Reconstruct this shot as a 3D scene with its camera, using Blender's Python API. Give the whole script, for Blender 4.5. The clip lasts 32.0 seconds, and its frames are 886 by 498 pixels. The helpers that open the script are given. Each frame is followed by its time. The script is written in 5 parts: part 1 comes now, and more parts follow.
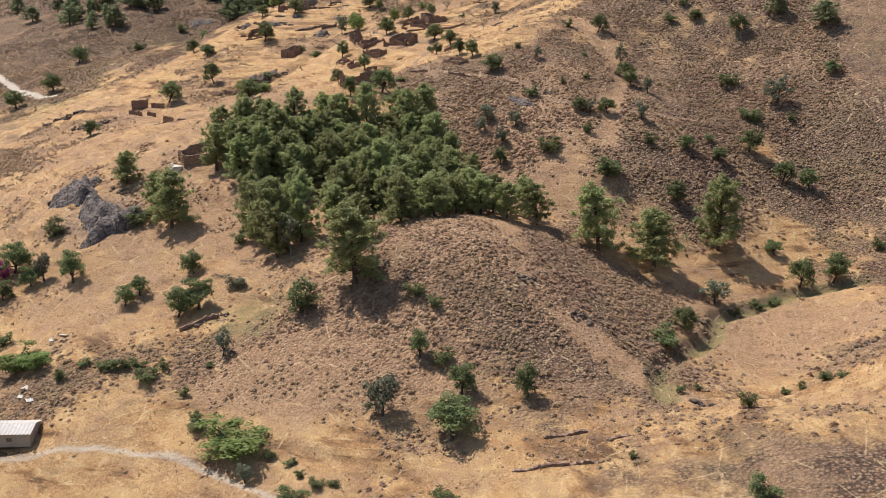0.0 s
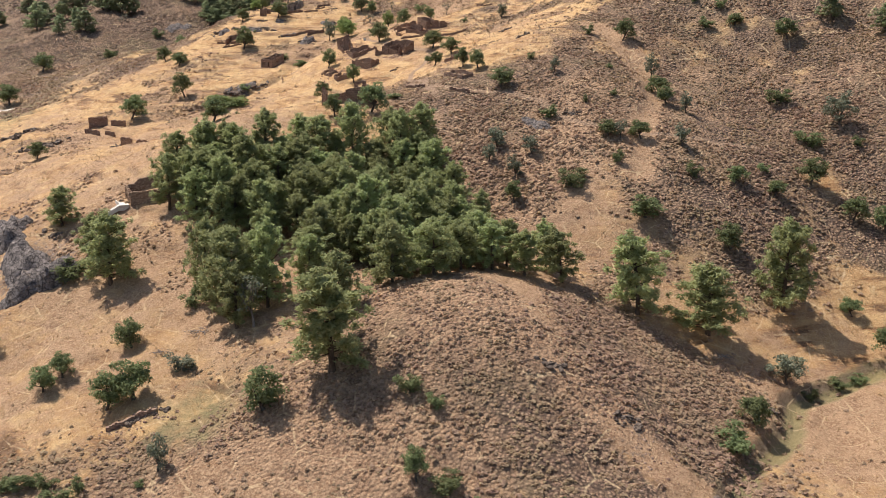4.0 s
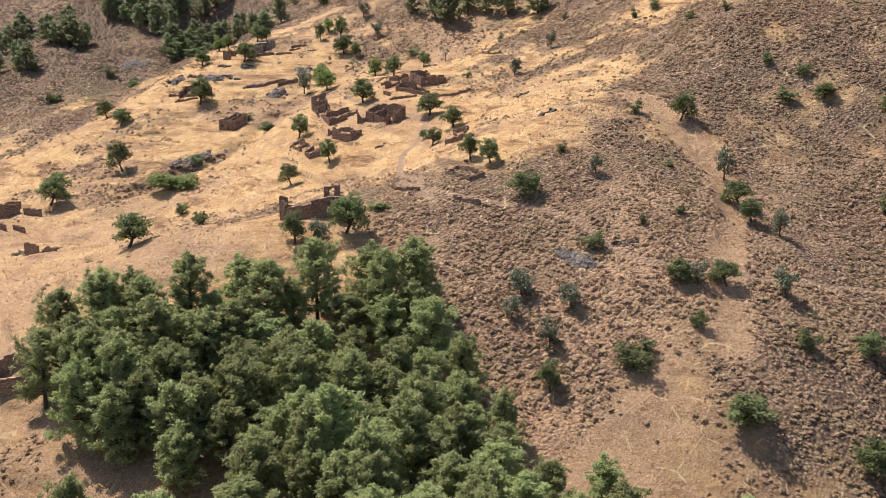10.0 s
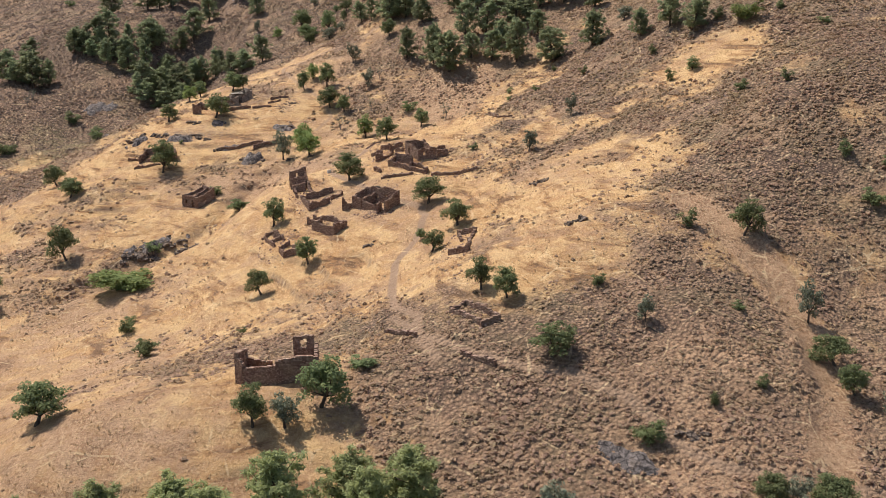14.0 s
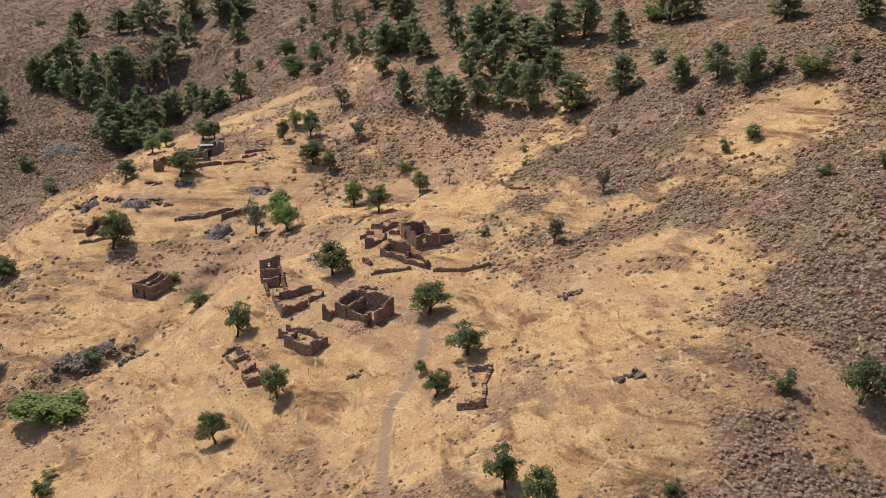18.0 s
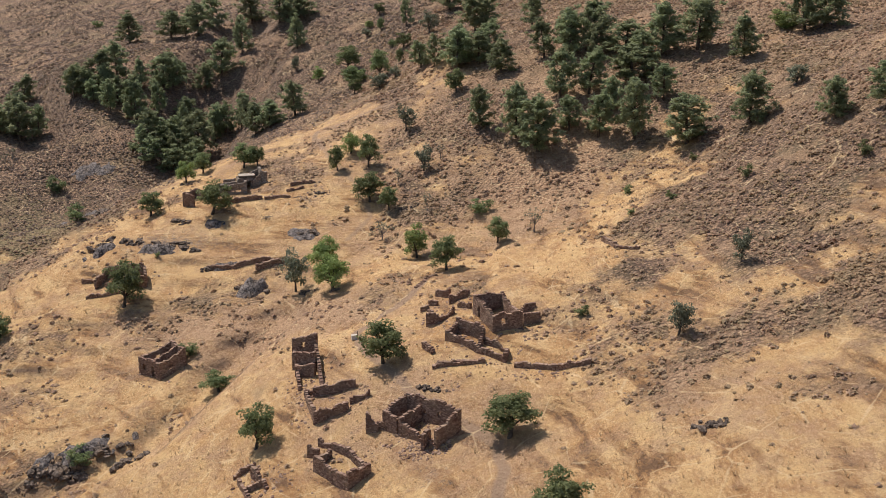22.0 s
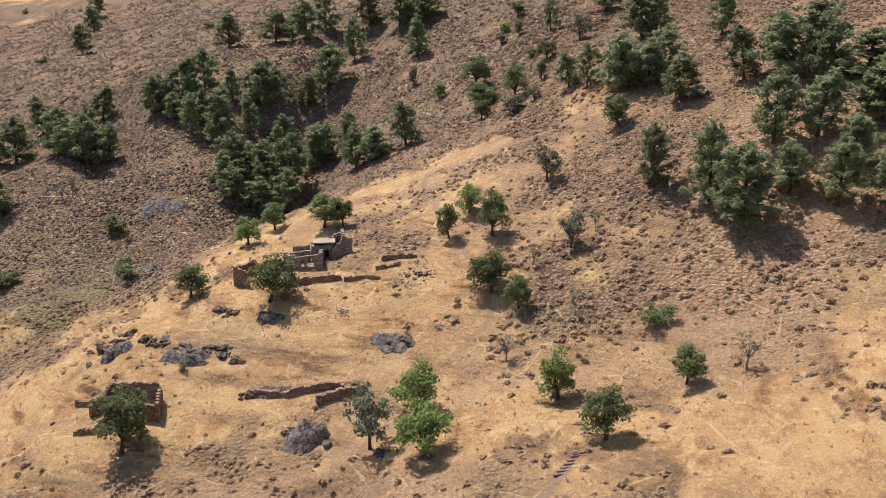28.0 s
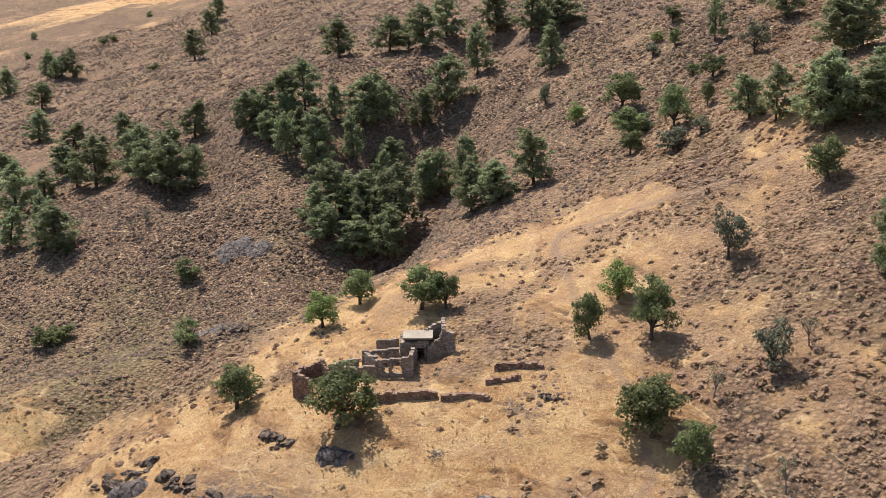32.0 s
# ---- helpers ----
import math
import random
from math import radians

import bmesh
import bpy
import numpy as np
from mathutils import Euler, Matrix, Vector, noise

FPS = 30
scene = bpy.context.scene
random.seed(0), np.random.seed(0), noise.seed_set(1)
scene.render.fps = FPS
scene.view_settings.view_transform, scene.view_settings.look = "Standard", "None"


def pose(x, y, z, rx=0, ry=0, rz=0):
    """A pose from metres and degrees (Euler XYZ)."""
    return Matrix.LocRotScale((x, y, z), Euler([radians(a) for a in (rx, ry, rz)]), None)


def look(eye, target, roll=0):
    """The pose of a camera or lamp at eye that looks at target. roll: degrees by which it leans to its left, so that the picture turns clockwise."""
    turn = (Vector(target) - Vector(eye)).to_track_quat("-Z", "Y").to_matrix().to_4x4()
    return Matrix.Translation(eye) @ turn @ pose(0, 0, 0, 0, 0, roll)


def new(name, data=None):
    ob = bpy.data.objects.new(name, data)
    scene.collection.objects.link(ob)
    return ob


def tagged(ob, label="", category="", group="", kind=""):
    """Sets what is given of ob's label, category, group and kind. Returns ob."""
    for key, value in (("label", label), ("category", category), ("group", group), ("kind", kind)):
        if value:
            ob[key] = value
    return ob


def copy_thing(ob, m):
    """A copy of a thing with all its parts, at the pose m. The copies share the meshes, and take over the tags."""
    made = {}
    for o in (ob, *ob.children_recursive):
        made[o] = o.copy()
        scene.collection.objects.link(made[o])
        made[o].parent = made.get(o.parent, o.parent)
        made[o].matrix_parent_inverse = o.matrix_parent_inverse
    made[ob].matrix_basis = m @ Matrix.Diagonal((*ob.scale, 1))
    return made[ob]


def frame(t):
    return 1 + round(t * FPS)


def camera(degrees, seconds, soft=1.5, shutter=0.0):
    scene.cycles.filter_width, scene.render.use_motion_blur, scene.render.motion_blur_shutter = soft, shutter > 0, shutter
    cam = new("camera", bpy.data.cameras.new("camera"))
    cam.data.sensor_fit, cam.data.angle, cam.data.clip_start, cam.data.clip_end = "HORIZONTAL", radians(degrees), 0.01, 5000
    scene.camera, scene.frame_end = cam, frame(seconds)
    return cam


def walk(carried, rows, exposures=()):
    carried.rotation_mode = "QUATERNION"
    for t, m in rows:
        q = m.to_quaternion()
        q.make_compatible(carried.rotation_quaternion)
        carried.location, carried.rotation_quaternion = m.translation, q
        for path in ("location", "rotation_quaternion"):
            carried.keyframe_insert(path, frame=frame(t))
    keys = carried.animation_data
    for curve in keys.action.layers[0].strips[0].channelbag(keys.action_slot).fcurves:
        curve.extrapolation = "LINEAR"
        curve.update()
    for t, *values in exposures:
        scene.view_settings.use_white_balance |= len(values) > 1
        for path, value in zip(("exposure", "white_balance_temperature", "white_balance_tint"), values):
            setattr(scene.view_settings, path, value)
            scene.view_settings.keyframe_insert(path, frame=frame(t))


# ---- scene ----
cam = camera(47.7, 32.0, 0.8)
METRES, EYE, TILT, LEAN, TURN = 400.0, 100.0, -14.0, 0.0, 0.0
ROWS = [
    (0.0, 0.0, 0.0, 0.0, -0.0, -0.0, 0.0),
    (0.5, -0.0003, 0.0137, 0.0035, -0.01, 0.03, 0.01),
    (1.0, -0.0005, 0.0287, 0.0073, -0.03, 0.05, 0.02),
    (1.5, -0.0008, 0.0425, 0.011, -0.04, 0.06, 0.02),
    (2.0, -0.0011, 0.0578, 0.0149, -0.06, 0.08, 0.02),
    (2.5, -0.0013, 0.0719, 0.0185, -0.07, 0.09, 0.03),
    (3.0, -0.0015, 0.0872, 0.0225, -0.09, 0.09, 0.04),
    (3.5, -0.0017, 0.1015, 0.0261, -0.1, 0.09, 0.07),
    (5.5, -0.0025, 0.1612, 0.0432, -0.21, 0.07, 0.14),
    (6.0, -0.0027, 0.1762, 0.0495, -0.24, 0.06, 0.16),
    (6.5, -0.0029, 0.1901, 0.0558, -0.25, 0.05, 0.19),
    (7.0, -0.0031, 0.2049, 0.0631, -0.27, 0.05, 0.21),
    (7.5, -0.0033, 0.2185, 0.0705, -0.29, 0.04, 0.22),
    (8.0, -0.0035, 0.2332, 0.0787, -0.32, 0.04, 0.24),
    (8.5, -0.0038, 0.2467, 0.0863, -0.35, 0.04, 0.26),
    (9.0, -0.004, 0.2614, 0.0947, -0.37, 0.04, 0.28),
    (9.5, -0.0042, 0.2749, 0.1023, -0.39, 0.04, 0.3),
    (10.0, -0.0044, 0.2896, 0.1105, -0.4, 0.05, 0.3),
    (10.5, -0.0046, 0.3031, 0.118, -0.42, 0.07, 0.33),
    (11.0, -0.0047, 0.3175, 0.1264, -0.44, 0.07, 0.34),
    (11.5, -0.005, 0.3308, 0.134, -0.47, 0.08, 0.36),
    (12.0, -0.0052, 0.3454, 0.1422, -0.49, 0.11, 0.36),
    (12.5, -0.0055, 0.3587, 0.1498, -0.52, 0.12, 0.36),
    (13.0, -0.0057, 0.3731, 0.1579, -0.55, 0.15, 0.4),
    (13.5, -0.0058, 0.3864, 0.1656, -0.55, 0.15, 0.44),
    (14.0, -0.0061, 0.401, 0.1735, -0.59, 0.17, 0.43),
    (14.5, -0.0063, 0.4142, 0.1809, -0.61, 0.16, 0.44),
    (16.5, -0.0076, 0.4704, 0.2107, -0.72, 0.1, 0.44),
    (17.0, -0.0079, 0.4853, 0.2178, -0.74, 0.13, 0.42),
    (17.5, -0.0083, 0.4991, 0.2238, -0.76, 0.15, 0.41),
    (18.0, -0.0084, 0.5145, 0.2289, -0.79, 0.18, 0.39),
    (18.5, -0.0088, 0.5286, 0.233, -0.84, 0.19, 0.39),
    (19.0, -0.0089, 0.5442, 0.2371, -0.86, 0.18, 0.4),
    (19.5, -0.0093, 0.5585, 0.2411, -0.75, 0.2, 0.34),
    (20.0, -0.0099, 0.5736, 0.2456, -0.17, 0.18, 0.22),
    (20.5, -0.01, 0.588, 0.2496, 0.81, 0.17, -0.01),
    (21.0, -0.0105, 0.6034, 0.2538, 1.84, 0.16, -0.28),
    (21.5, -0.0108, 0.6178, 0.2578, 2.72, 0.14, -0.48),
    (22.0, -0.0114, 0.6334, 0.2617, 3.4, 0.14, -0.68),
    (22.5, -0.0121, 0.6477, 0.2656, 3.88, 0.11, -0.8),
    (23.0, -0.0131, 0.6632, 0.2698, 4.29, 0.1, -0.91),
    (23.5, -0.0142, 0.6778, 0.2734, 4.66, 0.08, -1.0),
    (24.0, -0.0154, 0.6934, 0.2773, 5.18, 0.06, -1.14),
    (24.5, -0.0168, 0.7075, 0.281, 5.56, 0.03, -1.25),
    (26.5, -0.0239, 0.7664, 0.2962, 8.24, -0.15, -1.92),
    (27.0, -0.0261, 0.7817, 0.3002, 9.1, -0.19, -2.12),
    (27.5, -0.0282, 0.796, 0.3039, 10.04, -0.22, -2.3),
    (28.0, -0.0308, 0.8113, 0.308, 11.1, -0.28, -2.52),
    (28.5, -0.0334, 0.8256, 0.3118, 12.18, -0.33, -2.75),
    (29.0, -0.0365, 0.841, 0.3159, 13.09, -0.37, -2.95),
    (29.5, -0.0397, 0.8551, 0.3198, 13.93, -0.43, -3.14),
    (30.0, -0.0433, 0.8704, 0.3238, 14.86, -0.47, -3.36),
    (30.5, -0.047, 0.8845, 0.3276, 15.71, -0.52, -3.57),
    (31.0, -0.0511, 0.8995, 0.3317, 16.64, -0.59, -3.76),
    (31.5, -0.0551, 0.9136, 0.3354, 17.44, -0.62, -3.92),
    (32.0, -0.0598, 0.9287, 0.3395, 18.31, -0.68, -4.11),
]
EXPOSURES = ((0.0, -0.01), (3.0, 0.13), (6.0, 0.25), (9.0, 0.32), (12.0, 0.19), (14.0, 0.07), (17.0, -0.11), (20.0, -0.13), (24.0, -0.03), (28.0, 0.13), (32.0, 0.23))
walk(cam, [(t, pose(0, 0, EYE, TILT, LEAN, TURN) @ pose(METRES * x, METRES * y, METRES * z, 90 + pitch, roll, yaw)) for t, x, y, z, yaw, pitch, roll in ROWS], EXPOSURES)

# ---- world and light ----
SUN_ELEVATION, SUN_AZIMUTH = 60.0, -53.0          # degrees; azimuth from +y towards +x
world = bpy.data.worlds.new("sky")
scene.world = world
world.use_nodes = True
wn, wl = world.node_tree.nodes, world.node_tree.links
sky = wn.new("ShaderNodeTexSky")
sky.sky_type = "NISHITA"
sky.sun_disc = False
sky.sun_elevation = radians(SUN_ELEVATION)
sky.sun_rotation = radians(SUN_AZIMUTH)
sky.altitude = 400.0
sky.dust_density = 2.0
wn["Background"].inputs["Strength"].default_value = 0.125
wl.new(sky.outputs[0], wn["Background"].inputs["Color"])

sun_data = bpy.data.lights.new("sun", "SUN")
sun_data.energy, sun_data.angle, sun_data.color = 5.0, radians(0.6), (1.0, 0.942, 0.875)
sun = new("sun", sun_data)
se, sa = radians(SUN_ELEVATION), radians(SUN_AZIMUTH)
TOWARDS_SUN = Vector((math.sin(sa) * math.cos(se), math.cos(sa) * math.cos(se), math.sin(se)))
sun.matrix_world = look(TOWARDS_SUN * 600, (0, 0, 0))


# ---- materials ----
class Nodes:
    """A short way to write a node tree."""

    def __init__(self, name, rough=0.9, metal=0.0, spec=0.2):
        self.mat = bpy.data.materials.new(name)
        self.mat.use_nodes = True
        self.n, self.l = self.mat.node_tree.nodes, self.mat.node_tree.links
        self.bsdf = self.n["Principled BSDF"]
        self.bsdf.inputs["Roughness"].default_value = rough
        self.bsdf.inputs["Metallic"].default_value = metal
        self.bsdf.inputs["Specular IOR Level"].default_value = spec
        self.co = self.n.new("ShaderNodeTexCoord")
        self.geo = self.n.new("ShaderNodeNewGeometry")

    def put(self, socket, value):
        if isinstance(value, bpy.types.NodeSocket):
            self.l.new(value, socket)
        else:
            socket.default_value = value

    def noise(self, scale, detail=4.0, rough=0.6, space="pos", stretch=None):
        t = self.n.new("ShaderNodeTexNoise")
        t.inputs["Scale"].default_value, t.inputs["Detail"].default_value, t.inputs["Roughness"].default_value = scale, detail, rough
        v = self.geo.outputs["Position"] if space == "pos" else self.co.outputs["Object"]
        if stretch:
            m = self.n.new("ShaderNodeMapping")
            m.inputs["Scale"].default_value = stretch
            self.l.new(v, m.inputs["Vector"])
            v = m.outputs[0]
        self.l.new(v, t.inputs["Vector"])
        return t.outputs["Fac"]

    def cells(self, scale, feature="F1", space="pos", rnd=1.0, out="Distance"):
        t = self.n.new("ShaderNodeTexVoronoi")
        t.feature = feature
        t.inputs["Scale"].default_value = scale
        t.inputs["Randomness"].default_value = rnd
        self.l.new(self.geo.outputs["Position"] if space == "pos" else self.co.outputs["Object"], t.inputs["Vector"])
        return t.outputs[out]

    def ramp(self, fac, *stops):
        r = self.n.new("ShaderNodeValToRGB")
        e = r.color_ramp.elements
        while len(e) < len(stops):
            e.new(0.5)
        for el, (p, c) in zip(e, stops):
            el.position = p
            el.color = (c, c, c, 1) if isinstance(c, (int, float)) else (*c, 1)
        self.put(r.inputs["Fac"], fac)
        return r.outputs["Color"]

    def mix(self, fac, a, b, how="MIX"):
        m = self.n.new("ShaderNodeMix")
        m.data_type, m.blend_type = "RGBA", how
        self.put(m.inputs["Factor"], fac)
        for s, v in ((m.inputs["A"], a), (m.inputs["B"], b)):
            self.put(s, (*v, 1) if isinstance(v, tuple) and len(v) == 3 else v)
        return m.outputs["Result"]

    def math(self, op, a, b=0.0, c=None):
        m = self.n.new("ShaderNodeMath")
        m.operation = op
        self.put(m.inputs[0], a)
        self.put(m.inputs[1], b)
        if c is not None:
            self.put(m.inputs[2], c)
        return m.outputs[0]

    def attr(self, name):
        a = self.n.new("ShaderNodeAttribute")
        a.attribute_name = name
        return a.outputs["Fac"]

    def done(self, colour, bump=None, strength=0.5, distance=0.1, trans=0.0):
        self.put(self.bsdf.inputs["Base Color"], colour)
        if bump is not None:
            b = self.n.new("ShaderNodeBump")
            b.inputs["Strength"].default_value, b.inputs["Distance"].default_value = strength, distance
            self.l.new(bump, b.inputs["Height"])
            self.l.new(b.outputs[0], self.bsdf.inputs["Normal"])
        if trans:
            t = self.n.new("ShaderNodeBsdfTranslucent")
            self.put(t.inputs["Color"], colour)
            s = self.n.new("ShaderNodeMixShader")
            s.inputs[0].default_value = trans
            self.l.new(self.bsdf.outputs[0], s.inputs[1])
            self.l.new(t.outputs[0], s.inputs[2])
            self.l.new(s.outputs[0], self.n["Material Output"].inputs["Surface"])
        return self.mat


def ground_material():
    m = Nodes("dry_hillside", 0.95, 0, 0.1)
    big, mid, fine = m.noise(0.045, 5, 0.65), m.noise(0.28, 6, 0.7), m.noise(2.2, 6, 0.75)
    tuft, grit = m.noise(0.9, 8, 0.8), m.noise(5.0, 3, 0.7)
    streak = m.noise(0.22, 6, 0.75, stretch=(1.0, 0.35, 2.5))
    patch, wisp = m.noise(0.11, 7, 0.68), m.noise(2.6, 6, 0.75, stretch=(1.0, 0.35, 1.5))
    straw = m.mix(m.ramp(patch, (0.38, 0.0), (0.62, 1.0)), (0.481, 0.268, 0.119), (0.627, 0.399, 0.190))
    straw = m.mix(m.ramp(mid, (0.47, 0.0), (0.61, 0.8)), straw, (0.386, 0.205, 0.097))
    straw = m.mix(m.ramp(streak, (0.50, 0.0), (0.60, 0.65)), straw, (0.688, 0.467, 0.243))
    straw = m.mix(m.ramp(tuft, (0.56, 0.0), (0.68, 0.6)), straw, (0.310, 0.167, 0.084))
    straw = m.mix(m.ramp(wisp, (0.50, 0.0), (0.60, 0.6)), straw, (0.705, 0.485, 0.250))
    straw = m.mix(m.ramp(m.noise(3.4, 5, 0.75, stretch=(1.0, 0.5, 1.5)), (0.54, 0.0), (0.62, 0.5)), straw, (0.267, 0.146, 0.076))
    straw = m.mix(m.ramp(grit, (0.57, 0.0), (0.65, 0.45)), straw, (0.721, 0.510, 0.279))
    ledge_line = m.noise(1.0, 6, 0.62, stretch=(0.061, 0.059, 0.656))
    straw = m.mix(m.ramp(ledge_line, (0.53, 0.0), (0.60, 0.75)), straw, (0.284, 0.144, 0.065))
    straw = m.mix(m.ramp(m.math("ADD", ledge_line, m.math("MULTIPLY", m.math("SUBTRACT", tuft, 0.5), 0.35)), (0.60, 0.0), (0.65, 0.8)), straw, (0.142, 0.084, 0.053))
    straw = m.mix(m.ramp(ledge_line, (0.36, 0.6), (0.44, 0.0)), straw, (0.602, 0.389, 0.185))
    soil = m.mix(m.ramp(mid, (0.40, 0.0), (0.60, 1.0)), (0.290, 0.165, 0.098), (0.47, 0.295, 0.178))
    soil = m.mix(m.ramp(fine, (0.48, 0.0), (0.57, 0.85)), soil, (0.56, 0.368, 0.222))
    soil = m.mix(m.ramp(tuft, (0.53, 0.0), (0.61, 0.75)), soil, (0.215, 0.128, 0.078))
    soil = m.mix(m.ramp(wisp, (0.53, 0.0), (0.62, 0.6)), soil, (0.64, 0.44, 0.27))
    soil = m.mix(m.ramp(grit, (0.56, 0.0), (0.64, 0.8)), soil, (0.13, 0.072, 0.048))
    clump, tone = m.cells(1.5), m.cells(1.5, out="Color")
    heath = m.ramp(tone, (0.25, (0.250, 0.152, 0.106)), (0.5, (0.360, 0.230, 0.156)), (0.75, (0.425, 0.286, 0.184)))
    # clump edges darkened: shade between the cushions put into the heath colour
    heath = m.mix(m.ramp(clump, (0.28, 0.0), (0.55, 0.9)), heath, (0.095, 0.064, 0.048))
    heath = m.mix(m.ramp(tuft, (0.52, 0.0), (0.62, 0.9)), heath, (0.53, 0.335, 0.200))
    heath = m.mix(m.ramp(m.noise(0.06, 5, 0.65), (0.48, 0.0), (0.62, 0.4)), heath, (0.270, 0.205, 0.112))
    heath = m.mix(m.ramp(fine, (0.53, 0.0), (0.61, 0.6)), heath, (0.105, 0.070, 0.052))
    deep = m.math("ADD", m.attr("heath"), m.math("MULTIPLY", m.math("SUBTRACT", tuft, 0.5), 1.2))
    heath = m.mix(m.ramp(deep, (1.15, 0.0), (1.6, 0.62)), heath, (0.152, 0.102, 0.078))
    edge = m.math("ADD", m.attr("heath"), m.math("MULTIPLY", m.math("SUBTRACT", mid, 0.5), 1.1))
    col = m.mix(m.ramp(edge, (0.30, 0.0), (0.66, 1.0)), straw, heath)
    bare = m.math("ADD", m.attr("soil"), m.math("MULTIPLY", m.math("SUBTRACT", big, 0.5), 1.2))
    bare = m.math("ADD", bare, m.math("MULTIPLY", m.math("SUBTRACT", mid, 0.5), 0.7))
    col = m.mix(m.ramp(bare, (0.40, 0.0), (0.72, 0.9)), col, soil)
    green = m.math("ADD", m.attr("green"), m.math("MULTIPLY", m.math("SUBTRACT", mid, 0.5), 0.9))
    col = m.mix(m.ramp(green, (0.36, 0.0), (0.7, 0.7)), col, (0.235, 0.215, 0.10))
    scree = m.math("ADD", m.attr("scree"), m.math("MULTIPLY", m.math("SUBTRACT", tuft, 0.5), 1.6))
    grey = m.mix(m.ramp(m.cells(1.9), (0.1, 0.0), (0.6, 1.0)), (0.42, 0.335, 0.265), (0.20, 0.155, 0.125))
    col = m.mix(m.ramp(scree, (0.45, 0.0), (0.7, 0.95)), col, grey)
    bank = m.n.new("ShaderNodeSeparateXYZ")
    m.l.new(m.geo.outputs["Normal"], bank.inputs[0])
    steep = m.math("ADD", bank.outputs[2], m.math("MULTIPLY", m.math("SUBTRACT", mid, 0.5), 0.25))
    ledge = m.mix(m.ramp(tuft, (0.42, 0.0), (0.6, 1.0)), (0.13, 0.085, 0.062), (0.30, 0.21, 0.15))
    col = m.mix(m.ramp(steep, (0.72, 0.75), (0.86, 0.0)), col, ledge)
    trod = m.mix(m.ramp(fine, (0.3, 0.0), (0.7, 1.0)), (0.31, 0.198, 0.128), (0.41, 0.278, 0.182))
    col = m.mix(m.ramp(m.attr("trod"), (0.3, 0.0), (0.7, 1.0)), col, trod)
    pale = m.mix(fine, (0.56, 0.47, 0.37), (0.74, 0.65, 0.54))
    col = m.mix(m.ramp(m.attr("pale"), (0.3, 0.0), (0.7, 1.0)), col, pale)
    # faint goat tracks
    track = m.math("ADD", m.cells(0.13, "DISTANCE_TO_EDGE"), m.math("MULTIPLY", m.math("SUBTRACT", mid, 0.45), 0.16))
    col = m.mix(m.ramp(track, (0.0, 0.6), (0.020, 0.0)), col, (0.70, 0.51, 0.30))
    relief = m.math("ADD", m.noise(0.55, 10, 0.75), m.math("MULTIPLY", fine, 0.45))
    relief = m.math("ADD", relief, m.math("MULTIPLY", m.math("SUBTRACT", 0.6, clump), m.math("MULTIPLY", m.ramp(edge, (0.3, 0.0), (0.66, 1.0)), 1.1)))
    return m.done(col, relief, 1.0, 0.55)


def foliage(name, dark, mid, light, trans=0.3):
    m = Nodes(name, 0.75, 0, 0.15)
    rnd = m.geo.outputs["Random Per Island"]
    oi = m.n.new("ShaderNodeObjectInfo")
    c = m.ramp(rnd, (0.0, dark), (0.5, mid), (1.0, light))
    c = m.mix(m.ramp(m.noise(0.6, 3, 0.6), (0.35, 0.0), (0.7, 0.7)), c, light)
    hs = m.n.new("ShaderNodeHueSaturation")
    m.put(hs.inputs["Hue"], m.math("ADD", 0.485, m.math("MULTIPLY", oi.outputs["Random"], 0.03)))
    m.put(hs.inputs["Value"], m.math("ADD", 0.78, m.math("MULTIPLY", oi.outputs["Random"], 0.45)))
    m.put(hs.inputs["Color"], c)
    return m.done(hs.outputs[0], trans=trans)


def heath_twigs(name, tones, gap):
    m = Nodes(name, 0.95, 0, 0.05)
    c = m.ramp(m.geo.outputs["Random Per Island"], *zip((0.0, 0.4, 0.75, 1.0), tones))
    speck, lump = m.noise(7.5, 6, 0.8), m.noise(2.6, 4, 0.7)
    c = m.mix(m.ramp(m.noise(0.05, 5, 0.65), (0.44, 0.0), (0.62, 0.55)), c, tones[3])
    c = m.mix(m.ramp(speck, (0.50, 0.0), (0.60, 0.6)), c, gap)
    c = m.mix(m.ramp(lump, (0.52, 0.0), (0.66, 0.5)), c, tones[2])
    return m.done(c, m.math("ADD", lump, m.math("MULTIPLY", speck, 0.6)), 0.6, 0.2, 0.35)


def bark(name, a, b):
    m = Nodes(name, 0.95, 0, 0.1)
    n = m.noise(5.0, 5, 0.7, "obj", (1, 1, 0.25))
    return m.done(m.mix(m.ramp(n, (0.35, 0.0), (0.7, 1.0)), a, b), n, 0.8, 0.05)


def masonry(name, a, b, c):
    m = Nodes(name, 0.95, 0, 0.1)
    rnd = m.geo.outputs["Random Per Island"]
    col = m.ramp(rnd, (0.0, a), (0.45, b), (0.8, c), (1.0, tuple(v * 1.35 for v in c)))
    n, st = m.noise(5.0, 6, 0.7), m.noise(0.5, 4, 0.6)
    col = m.mix(m.ramp(n, (0.4, 0.0), (0.75, 0.6)), col, tuple(v * 0.5 for v in a))
    col = m.mix(m.ramp(st, (0.45, 0.0), (0.7, 0.5)), col, (0.30, 0.22, 0.15))
    return m.done(col, n, 0.7, 0.06)


